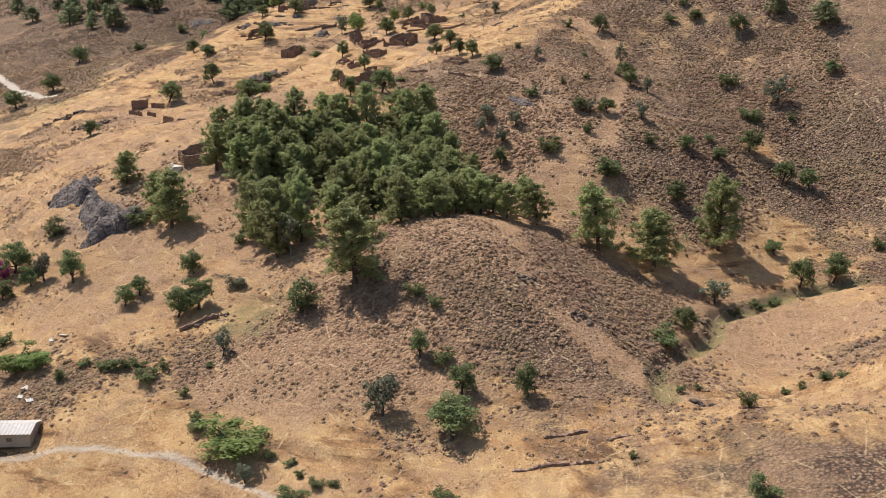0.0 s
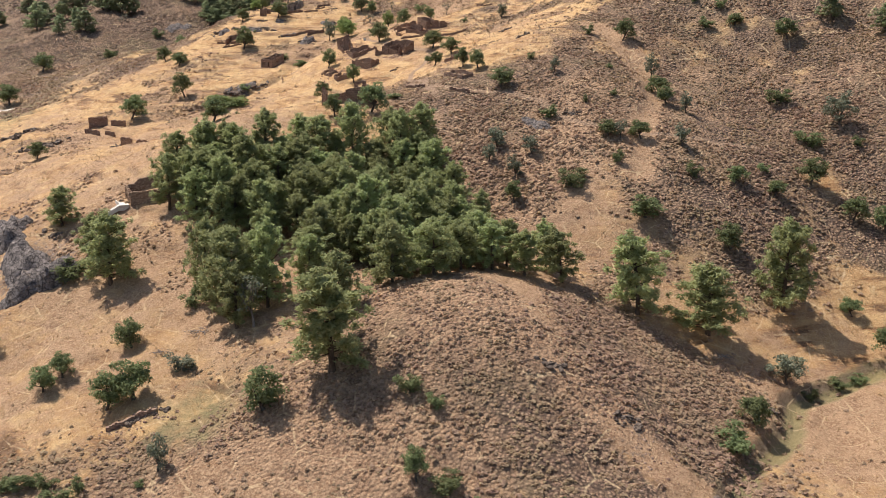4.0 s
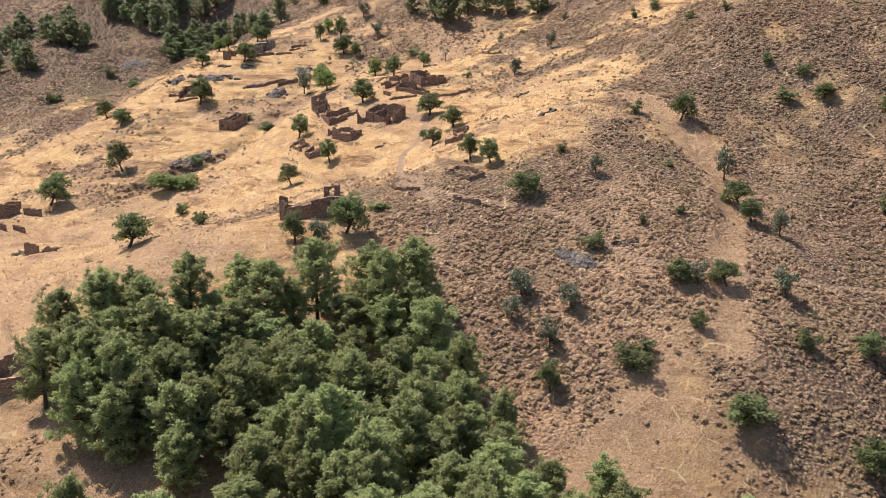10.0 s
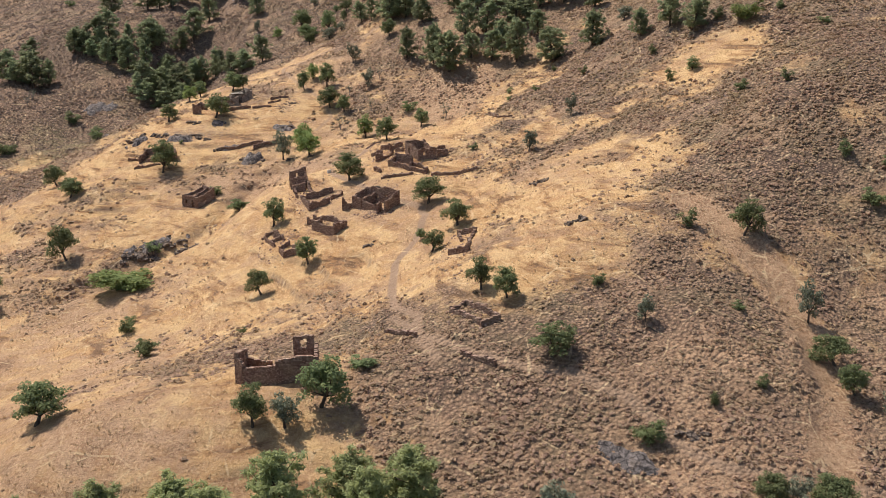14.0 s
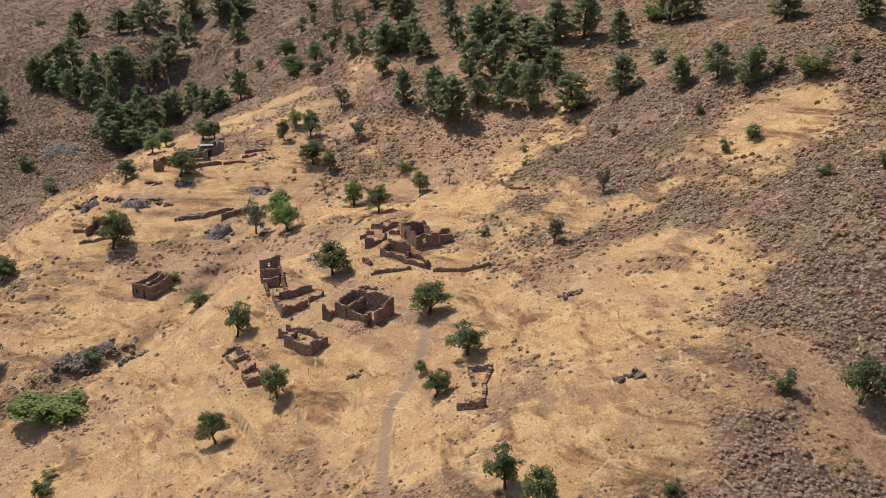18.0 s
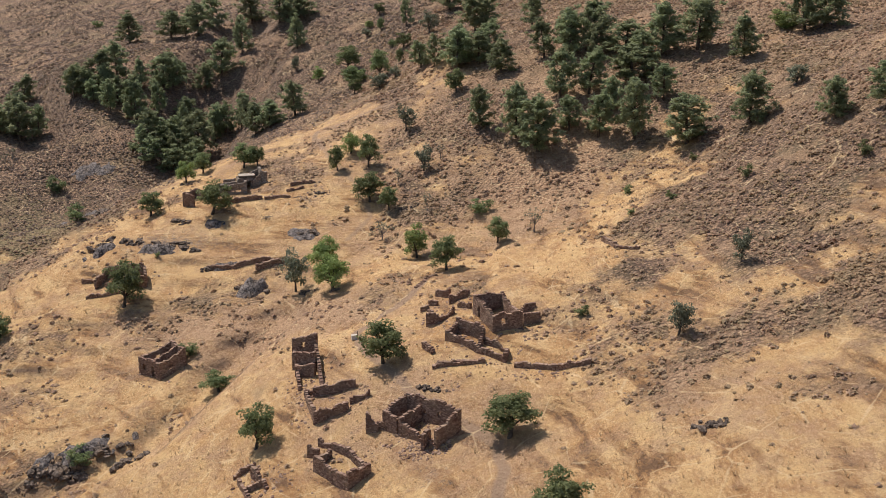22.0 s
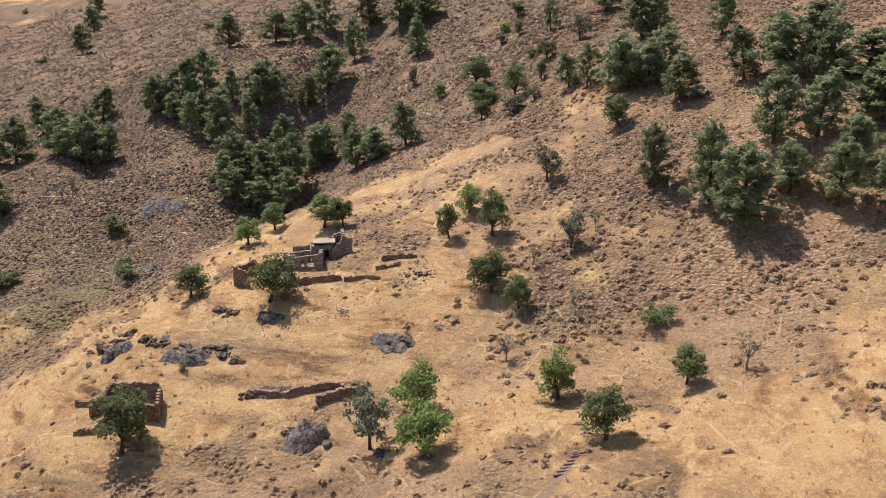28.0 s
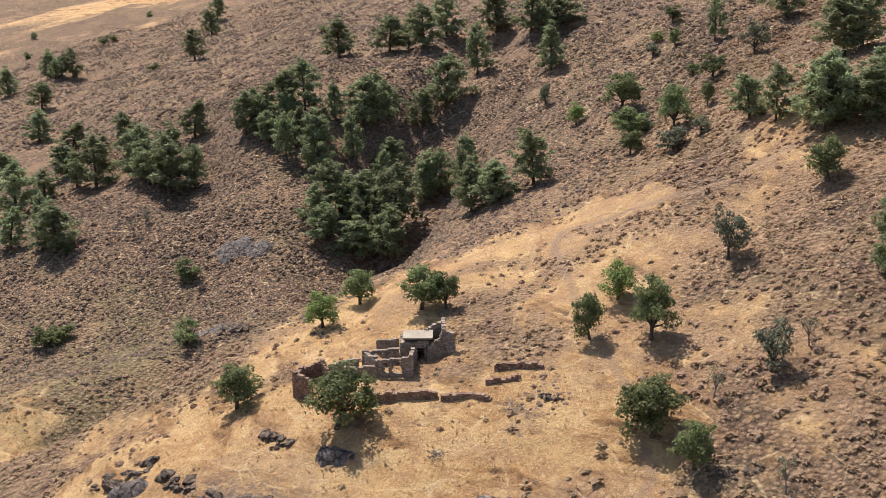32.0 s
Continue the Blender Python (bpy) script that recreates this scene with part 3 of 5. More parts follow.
def needles(rng, centres, radii, count, length, width):
    """Sprays of needles round each clump, turned to the sky at random: an array of pointed blades."""
    vs = []
    for c, r in zip(centres, radii):
        n = max(6, int(count * r * r / 0.36))
        d = rng.normal(size=(n, 3))
        d /= np.linalg.norm(d, axis=1)[:, None]
        d[:, 2] = np.where((d[:, 2] < 0) & (rng.random(n) < 0.5), -d[:, 2], d[:, 2])
        p = np.array(c) + d * (np.array((1.0, 1.0, 0.95)) * r) * (0.2 + 0.85 * rng.random((n, 1)))
        face = 0.55 * d + 0.55 * rng.normal(size=(n, 3)) + np.array((0, 0, 0.6))
        face /= np.linalg.norm(face, axis=1)[:, None]
        out = np.cross(face, rng.normal(size=(n, 3)))
        out /= np.linalg.norm(out, axis=1)[:, None]
        side = np.cross(face, out)
        s = (0.55 + 0.9 * rng.random((n, 1)))
        a, w = out * length * s, side * width * s
        vs.append(np.stack([p - w, p + w, p + a], 1))
    vs = np.concatenate(vs).reshape(-1, 3)
    return vs, np.arange(len(vs)).reshape(-1, 3)


def pine_model(seed, dense):
    """A pine 10 m high and about 7 m wide: bare lower trunk, rising branches and clumps of needles along them."""
    rng = np.random.default_rng(seed)
    lean = rng.normal(size=2) * 0.5
    at = lambda z: np.array((lean[0] * (z / 10) ** 2, lean[1] * (z / 10) ** 2, z))
    trunk = tube([at(z) for z in (-0.6, 0.5, 2.5, 5, 7.5, 9.2)], (0.32, 0.25, 0.20, 0.15, 0.09, 0.03), 7)
    lobes, sizes, limbs = [], [], []
    turn, tall = rng.random() * 6.28, 0.8 + 0.9 * rng.random()
    lop = 0.3 * rng.random(), rng.random() * 6.28
    count = 44 if dense else 28
    for k in range(count):
        f = (k + rng.random()) / count
        z = tall + (8.9 - tall) * f
        turn += 2.4 + rng.normal() * 0.4
        reach_out = (3.2 * min(1.0, 0.7 + 1.2 * f) * (1 - 0.88 * f ** 1.9) + 0.2) * rng.uniform(0.58, 1.18) * (1 + lop[0] * math.cos(turn - lop[1]))
        rise = 0.2 + 1.1 * f + 0.3 * rng.random()
        base = at(z * 0.94)
        way = np.array((math.cos(turn), math.sin(turn), rise))
        tip = base + way * reach_out * np.array((1, 1, 0.7)) + np.array((0, 0, -0.05 * reach_out ** 2 * (1 - f)))
        limbs.append(tube([base, base * 0.5 + tip * 0.5 + np.array((0, 0, -0.1)), tip], (0.08, 0.05, 0.015), 4))
        for q in ((0.4, 0.58, 0.74, 0.88, 1.0) if dense else (0.5, 0.75, 1.0)):
            p = base + (tip - base) * q + rng.normal(size=3) * np.array((0.42, 0.42, 0.24)) * (0.5 + 0.5 * q)
            lobes.append(p)
            sizes.append((0.34 + 0.32 * rng.random()) * (1.0 if dense else 1.35) * (1.05 - 0.2 * f))
    for h in (8.5, 9.1, 9.6):
        lobes.append(at(h) + rng.normal(size=3) * 0.2)
        sizes.append(0.5 if dense else 0.65)
    cv, cf = needles(rng, lobes, sizes, 80 if dense else 44, 0.36 if dense else 0.52, 0.078 if dense else 0.125)
    return joined([trunk] + limbs), (cv, cf)


def broad_model(seed, dense, spread=1.0, low=False):
    """A round-headed tree 6 m high and about 5.5 m wide; low: a shrub leafy to the ground."""
    rng = np.random.default_rng(seed)
    stem = 0.25 if low else 1.0 + 0.3 * rng.random()
    lean = rng.normal(size=2) * 0.25
    trunk = tube([(0, 0, -0.5), (0, 0, 0.1), (lean[0] * 0.5, lean[1] * 0.5, stem * 0.6), (lean[0], lean[1], stem + 0.3)], (0.36, 0.27, 0.21, 0.19), 7)
    lobes, sizes, limbs = [], [], []
    n = 11 if dense else 8
    for k in range(n):
        a = k * 2.4 + rng.random() * 0.7
        h = (k + 0.5) / n
        ring = math.sin(math.acos(min(1, max(-1, 1 - 1.6 * h)))) if not low else math.sqrt(max(0.05, 1 - h * h))
        out = 1.9 * spread * ring * (0.75 + 0.4 * rng.random())
        z = (5.2 - 3.5 * h) if not low else (0.5 + 4.4 * (1 - h) * (0.6 + 0.5 * rng.random()))
        c = np.array((math.cos(a) * out + lean[0], math.sin(a) * out + lean[1], z + rng.normal() * 0.25))
        lobes.append(c)
        s = 0.95 + 0.5 * rng.random()
        sizes.append((s * 1.1, s * 1.1, s * (0.92 if not low else 1.1)))
        if not low or k < 5:
            base = np.array((lean[0], lean[1], stem + 0.1))
            limbs.append(tube([base, base * 0.5 + c * 0.5 + rng.normal(size=3) * 0.15, c], (0.12, 0.075, 0.02), 5))
    lobes.append(np.array((lean[0], lean[1], 3.6 if not low else 2.0)))
    sizes.append((1.5, 1.5, 1.25))
    small, radii = [], []
    for c, r in zip(lobes, sizes):
        for j in range(5):
            d = rng.normal(size=3)
            d = d / np.linalg.norm(d) * np.array(r) * rng.uniform(0.45, 0.85)
            small.append(np.maximum(c + d, (-9, -9, 0.25)))
            q = rng.uniform(0.5, 0.78)
            radii.append((r[0] * q, r[1] * q, r[2] * q * 0.9))
    cv, cf = tufts(rng, small, radii, 88 if dense else 52, 0.155 if dense else 0.19, 0.75, 0.3)
    return joined([trunk] + limbs), (cv, cf)


def bare_model(seed):
    """A thin, half-dead tree 4.5 m high with few leaves."""
    rng = np.random.default_rng(seed)
    trunk = tube([(0, 0, -0.4), (0.05, 0, 0.5), (0.2, 0.1, 1.5)], (0.17, 0.13, 0.10), 6)
    limbs, tips = [], []
    for k in range(9):
        a, o = k * 2.4 + rng.random(), 0.6 + 1.1 * rng.random()
        tip = np.array((0.2 + math.cos(a) * o, 0.1 + math.sin(a) * o, 2.4 + 2.0 * rng.random()))
        mid = np.array((0.2, 0.1, 1.4)) * 0.5 + tip * 0.5 + rng.normal(size=3) * 0.15
        limbs.append(tube([(0.2, 0.1, 1.3), mid, tip], (0.07, 0.045, 0.012), 4))
        tips.append(tip)
        for j in range(3):
            e = mid * 0.4 + tip * 0.6 + rng.normal(size=3) * 0.6
            limbs.append(tube([mid * 0.5 + tip * 0.5, e], (0.03, 0.008), 3))
            tips.append(e)
    cv, cf = tufts(rng, tips, [(0.42, 0.42, 0.34)] * len(tips), 60, 0.10, 0.8, 0.1)
    return joined([trunk] + limbs), (cv, cf)


class Kind:
    """A kind of plant: its models, each placed once and then copied."""

    def __init__(self, name, label, category, models, leaf, wood, size, group):
        self.name, self.label, self.category, self.leaf, self.wood, self.size, self.group = name, label, category, leaf, wood, size, group
        self.models, self.first, self.count = models, {}, 0

    def plant(self, x, y, h, w, model=None, label=""):
        k = self.count % len(self.models) if model is None else model
        self.count += 1
        sx, sz = w / self.size[0], h / self.size[1]
        turn = (self.count * 137.5) % 360
        m = pose(x, y, g(x, y), 0, 0, turn) @ Matrix.Diagonal((sx, sx, sz, 1))
        if k not in self.first:
            root = new(self.name)
            root.empty_display_size = 0.5
            trunk, crown = self.models[k]
            part("trunk", mesh_of("trunk", *trunk, self.wood, True), root)
            part("crown", numpy_mesh("crown", *crown, self.leaf), root)
            tagged(root, self.label, self.category, self.group)
            root.matrix_basis = m
            self.first[k] = (root, (sx, sx, sz))
        else:
            root, s0 = self.first[k]
            root = copy_thing(root, m @ Matrix.Diagonal((1 / s0[0], 1 / s0[1], 1 / s0[2], 1)))
        if label:
            tagged(root, label)
        return root


# ---- trees and bushes ----
# x, y, height, width
PINES_1 = [(-17.9, 196.5, 17.5, 14.5), (-18.2, 213.7, 11.2, 8.9), (-37.1, 217.6, 12.5, 8.8), (-39.7, 222.9, 17.4, 12.1), (-32.5, 223.9, 17.2, 8.6), (36.4, 228.7, 16.5, 12), (49.6, 227.6, 14.5, 14), (-45.3, 230.3, 16.4, 7.8), (-25.7, 230.4, 10.2, 7.3), (-36.4, 231.1, 11.9, 9.3), (22.3, 232.6, 11, 8.2), (4.8, 234, 10.9, 7.5), (-9.6, 234, 12.1, 7.2), (-25.6, 234.5, 9.9, 9.8), (-13.9, 235.9, 11.8, 8.5), (-9.4, 237.3, 14.6, 8.3), (-18.7, 237.5, 9.6, 6.3), (12.1, 237.8, 10.1, 6.8), (-24.5, 238.8, 12.8, 7.6), (67.5, 239, 19.5, 13), (19.9, 239.1, 10.2, 6.9), (-66.5, 240, 15, 11.4), (6, 240.9, 10.9, 9.1), (-17.3, 241.2, 12.5, 6.7), (-9.1, 241.7, 13, 9.7)]
PINES_2 = [(-2.2, 242.7, 12.2, 8.8), (-18.7, 243, 14.4, 8.6), (-25.3, 243.3, 11.3, 7.9), (-15.3, 244.9, 16.2, 9.2), (-5.5, 246.4, 14, 9.2), (-0.2, 249, 11.1, 7.9), (-72.7, 249.4, 9.9, 8.4), (-11.7, 249.9, 10.8, 7.6), (-37.2, 250.7, 12.9, 8.6), (-46, 251.5, 12.2, 8.6), (-40.8, 253.1, 9.3, 5.9), (-4.7, 253.3, 13.7, 10.3), (-17.4, 253.4, 9.3, 5.9), (-35.5, 254.4, 11.2, 7.9), (8, 254.8, 9.3, 6), (-44.4, 255.1, 12.2, 8.9), (-52.5, 255.9, 12.3, 8.9), (-28.5, 256.4, 13.1, 9.3), (1.7, 257.1, 11.4, 8.1), (-21.6, 258.1, 13.4, 10), (-47.6, 258.2, 14.2, 8.9), (-13.8, 259.2, 12.4, 9.1), (-40.3, 259.9, 11.9, 9.4), (-31.6, 260.4, 10.5, 7.2)]
PINES_3 = [(-51.9, 260.7, 13.6, 10.5), (-54.7, 262.5, 12.4, 8.5), (-48.3, 262.6, 11.4, 9.8), (-23.2, 262.7, 13.7, 10.3), (-60, 262.9, 12.7, 8.5), (-84.7, 264.9, 9.2, 8.5), (-42.6, 266.2, 13.8, 9.8), (-55.9, 266.9, 10.6, 8.5), (-36.8, 267.2, 11.8, 9.9), (-50.8, 267.6, 10.8, 7.4), (-33.1, 268.7, 12, 9.8), (-26.3, 269, 11.2, 10.5), (-40.9, 269.8, 9.7, 6.4), (-60, 270.6, 11.9, 8.5), (-2.9, 271.6, 13, 9.7), (-47.4, 271.8, 13, 9.7), (-29.6, 272.2, 11.9, 9.5), (-53.3, 272.4, 13.4, 9.6), (-9.4, 274.4, 11, 7.6), (-36.9, 274.5, 9.3, 6), (-40.8, 275.5, 14, 9.3), (-48.9, 275.6, 11.1, 7.6), (-5.4, 277.1, 11.5, 8.9), (-29, 277.3, 13.2, 9.9)]
PINES_4 = [(-15.9, 277.4, 9.9, 10.3), (-55, 277.7, 10, 8.5), (-24.9, 277.9, 10, 6.6), (-33.3, 279.7, 11.2, 9.3), (-10.3, 279.9, 14.3, 8.1), (-21.4, 281.3, 15.8, 9.1), (-5.1, 282.6, 14, 10.8), (-13, 283.2, 12.4, 9.1), (123, 330.6, 8.2, 10), (111.3, 342.9, 9.4, 8.3), (67.7, 445, 9.5, 8.2), (103.2, 449.4, 8, 8), (96.3, 452.4, 6.7, 8), (63.4, 454.7, 8.9, 7.9), (57.1, 462.6, 8.1, 7.1), (82.2, 466.7, 7.1, 8.5), (47, 485.6, 11.4, 9.4), (35.4, 492.6, 11.2, 11.5), (25.2, 502.1, 14.7, 9.2), (3.4, 502.6, 13.4, 12.8), (17.4, 505.7, 10.8, 8.2), (-1.7, 509.5, 13.5, 8.2), (10.8, 510.2, 8.4, 7.2), (33.2, 513.7, 9, 7.2)]
PINES_5 = [(21, 514.2, 8.5, 7.3), (-10.6, 516.6, 11.3, 7.5), (53.2, 521.7, 10.8, 8.8), (9.2, 522.6, 13, 9.1), (16.4, 523.5, 11.5, 9.1), (26.9, 524.3, 9.2, 13.5), (75.1, 530.9, 11.2, 11.1), (30.6, 531.8, 9, 8.7), (70.2, 532.9, 10.8, 9.5), (44.7, 535.7, 13.1, 13.3), (36.3, 538.4, 14.1, 11.2), (26.8, 539.7, 9.2, 13.5), (19.3, 542.5, 10.6, 6.6), (19.7, 547.7, 13.4, 12), (-5.6, 547.9, 9.7, 9.1), (13, 548.4, 12.3, 10.7), (6.2, 550.8, 10.6, 8.4), (12.9, 553.5, 10.7, 8.7), (-11.9, 558.9, 9.5, 9.7), (-18.1, 559.6, 12.8, 9.9), (-9.6, 564.4, 10, 8.4), (-17.9, 564.9, 9.1, 10.8), (-16.6, 568.1, 7.3, 8.2), (-25.3, 569.9, 9.7, 5.5)]
PINES_6 = [(-29.8, 577.3, 8, 7.5), (3.5, 580.7, 9.9, 7.8), (-185.5, 582.5, 11.8, 13.4), (-78.5, 584.1, 8.9, 8.8), (-200.4, 584.2, 10.4, 8.3), (-191.1, 585.3, 12.2, 6.5), (-83.7, 586.7, 10.9, 8.6), (-78.8, 587.8, 8.2, 9), (-71.6, 590.7, 11.2, 9.3), (-122.4, 597.7, 8.6, 9.1), (-114.9, 598.1, 9.5, 12), (-126.8, 601.4, 9.7, 7.7), (-109.1, 602.2, 12.2, 10.3), (-14.1, 602.6, 11.7, 12.2), (-91.1, 603.9, 10.3, 4.7), (-117.4, 605.2, 11.4, 6.9), (-10.7, 607.1, 11.4, 9.1), (-126.6, 608.4, 12.3, 11.2), (-113.5, 609.1, 10.3, 8.5), (-222, 611, 15.5, 13.5), (-110.6, 612.1, 15.5, 13.5), (-118.7, 613.9, 14.3, 12.8), (-123.2, 614.5, 10.1, 9.1), (-175.9, 615.8, 15.5, 13.5)]
PINES_7 = [(-184.3, 617.3, 9.9, 8.1), (-171, 620.6, 11.4, 7.1), (-179.7, 622, 15.5, 13), (-222, 622.7, 8.3, 9.7), (-189.2, 622.9, 14.1, 13.5), (-146.1, 625.5, 11.5, 7.1), (-136.8, 625.6, 15.5, 12), (-206.5, 625.8, 15.5, 13.5), (-98.9, 627, 10.6, 5.8), (-215.1, 628.2, 9.9, 7.2), (-109.1, 628.2, 12.3, 8.1), (-105.1, 630.3, 12.1, 7.5), (-154.5, 632, 8.3, 8), (-108.9, 633.4, 10.9, 8.6), (-99.1, 633.6, 10.3, 7.9), (-146.6, 634.3, 10.5, 8.7), (-123.4, 635.4, 11.2, 6.7), (-163.4, 635.6, 11.7, 9.7), (-141.1, 635.9, 11.1, 7.8), (-159.1, 637.2, 9.8, 8.9), (-132.5, 637.7, 12.7, 7.2), (-152.5, 639.1, 10.2, 6.5), (-228, 640.4, 9.8, 12), (-164, 640.5, 9.6, 7.9)]
PINES_8 = [(-156.9, 643.2, 12.8, 13), (-124.3, 643.2, 11, 10.7), (-218.9, 644.7, 9.3, 7.8), (-150.9, 647, 15.5, 11.1), (-210.3, 647.5, 12.5, 10.7), (-258.7, 648, 9.3, 12.7), (-142.3, 648.4, 10.6, 6.5), (-134.6, 650.7, 15.5, 13.4), (-191.9, 654.6, 11.9, 10.2), (-41.7, 655.3, 10.6, 5.6), (-134.4, 657.2, 12.5, 9.2), (-25.5, 659.7, 10.5, 10.1), (-131.2, 661.4, 10.3, 8.5), (-122.9, 665.7, 10.8, 9.2), (-86.3, 670, 13, 9), (-117.5, 671.6, 15.5, 13.5), (-251.4, 672.6, 11, 11.5), (-113.9, 690.9, 15.4, 9.1), (-289.1, 700.6, 12.2, 12.8), (-135.4, 702.3, 14.4, 13.5), (-96.2, 705.1, 10.3, 8.4), (-148.3, 705.2, 11.8, 13), (-167.3, 706.5, 13.2, 13.5), (-101.1, 706.5, 11.9, 12.4)]
PINES_9 = [(-143.2, 709, 10.1, 9.3), (-91.5, 712, 9.1, 12.5), (-98.5, 714.2, 12.8, 7.9), (-135.9, 726.8, 15.4, 13.5), (-119.5, 732.8, 13, 13.5), (-346.8, 771.6, 11.7, 13.5), (-410.5, 821.6, 15.5, 13.5), (-393.1, 838.2, 10.6, 7.9), (-392.9, 843.1, 11.8, 8.7), (-310.4, 843.7, 15.5, 13.5), (-401.4, 844.3, 15.5, 13.5), (-388.2, 846.4, 15.5, 11.4), (-356.6, 936.8, 15.5, 13.5), (-383.9, 989.6, 15.5, 13.5)]
GROVE_FILL = [(-20, 268, 12, 8), (-14, 267, 11.5, 8), (-16, 262.5, 11, 8), (-8, 264, 12, 8.5), (-3, 263, 11, 8), (-9, 258, 11.5, 8), (-20, 252, 11, 8), (-24, 249, 11, 8), (2, 266, 10.5, 7.5), (-30, 262, 12, 8),
              (-30.5, 251, 9.5, 7.5), (-36, 246, 9.5, 7.5), (-10, 229, 10.5, 8), (-3, 228, 10.5, 8.5), (3, 230, 10, 8), (9, 232, 10, 8), (0, 237, 10.5, 8), (15, 231, 9.5, 8), (-9.5, 222, 12, 9), (-2, 223, 11, 9), (7, 247, 10, 8), (2.8, 251, 10.5, 8)]
PINES = GROVE_FILL + PINES_1 + PINES_2 + PINES_3 + PINES_4 + PINES_5 + PINES_6 + PINES_7 + PINES_8 + PINES_9
ALMONDS_1 = [(1.5, 153.4, 7.3, 8), (14.7, 161.6, 5.8, 3.9), (3.3, 163.6, 5.7, 4.7), (-4.2, 173.5, 5.1, 3.4), (51.1, 202.2, 5, 4.8), (-56.2, 203.1, 6.5, 5.8), (-51.8, 203.4, 7.2, 6.6), (-69.9, 211, 4.8, 4.5), (-67.4, 213.8, 4.5, 4), (-56.5, 219.1, 5, 4.9), (-103.8, 226.4, 4.9, 4.7), (-87, 227, 7.6, 5.6), (84.2, 227.5, 7.1, 5.3), (92.7, 228.9, 7.1, 5.6), (-98.4, 230, 5.4, 5.1), (-104.7, 236.8, 7.5, 7.6), (82, 240.5, 3.8, 3.9), (60, 251.2, 5.5, 5.1), (15.4, 265.5, 5.1, 3.6), (98.8, 266.2, 5.9, 4.6), (92.3, 268.7, 5.4, 4.9), (74.4, 269.4, 3.4, 4), (65.9, 270.7, 4, 4.6), (85.1, 277.1, 6, 6)]
ALMONDS_2 = [(46.1, 281.7, 4.3, 4.2), (38.6, 282.2, 3.6, 4.1), (-27.5, 301.2, 6.2, 4.6), (56.3, 302.8, 4.5, 3.9), (-18.4, 305.8, 7.6, 6.1), (-59.2, 306.1, 6.3, 6.8), (117.6, 307.8, 4.3, 4.5), (14.6, 309.2, 5.1, 5.8), (56, 309.6, 4.6, 5), (9.5, 327, 4.9, 4.1), (5.5, 331.3, 5.6, 4), (98, 339.2, 5.6, 6.5), (51.4, 340.4, 6.2, 4.7), (85.3, 348, 3.3, 4.6), (-124.8, 354, 5.6, 5.6), (-2.5, 364.5, 4.2, 4.2), (-38.2, 372.7, 5.5, 4.3), (-4.8, 373.9, 2.2, 2), (2.7, 374.4, 5.6, 5.5), (-29.2, 380.6, 5.9, 4.6), (-105.9, 390.3, 7.4, 6.6), (-3.3, 393.3, 5.6, 6.5), (-106.9, 398.1, 6.9, 6.2), (-39.9, 403.4, 6.6, 5.1)]
ALMONDS_3 = [(-94.1, 416.1, 9, 5.9), (-22.8, 416.8, 6.6, 6.6), (-52.9, 429.7, 3.5, 5.1), (-191.4, 451.7, 8.1, 8.9), (-104.7, 452, 5.2, 5.3), (-15.2, 454.9, 6.2, 5.4), (-106.3, 456.4, 4.2, 5.4), (-79.7, 458.2, 9, 7.3), (-113.9, 467.2, 6.3, 5.2), (-5.6, 469.5, 5.1, 4.1), (-181.9, 471.7, 9, 9), (-30.1, 490.8, 5.2, 4.3), (-70.9, 492.2, 7.6, 6.9), (-35, 495.4, 6.3, 6.7), (-87.2, 497.3, 6, 5.6), (-37.5, 512, 7.8, 5.7), (-45.2, 512.6, 6.3, 3.8), (-70.7, 521, 6.1, 5.9), (-67.3, 521.6, 5.5, 4.3), (-83.8, 529.1, 5.6, 5.1), (-190.5, 532.5, 9, 9), (-17.4, 542.9, 5.9, 5.1), (-52.2, 590.8, 5, 4.7), (-44.4, 594.9, 8.7, 6.7)]
ALMONDS_4 = [(-38.8, 603.1, 4.9, 2.7), (-55, 604.9, 6.3, 8.1), (-39.4, 622.6, 5.3, 5.7), (-59.2, 623.5, 8.1, 8.8), (-44.7, 635.2, 3.1, 3.2), (-51.8, 661.2, 4.6, 2.9), (-55, 681.6, 5, 4.4)]
ALMONDS = ALMONDS_1 + ALMONDS_2 + ALMONDS_3 + ALMONDS_4
FIGS_1 = [(-37.3, 456.3, 7, 6.3), (-40.7, 466.8, 6.8, 5.7), (-22, 469.1, 6.2, 5.4), (-85.1, 518.5, 5.4, 5.1), (-43.2, 521.8, 5, 4.7), (-70.5, 628.1, 4.7, 4.3), (-58, 672.6, 3, 3.3)]
FIGS = FIGS_1
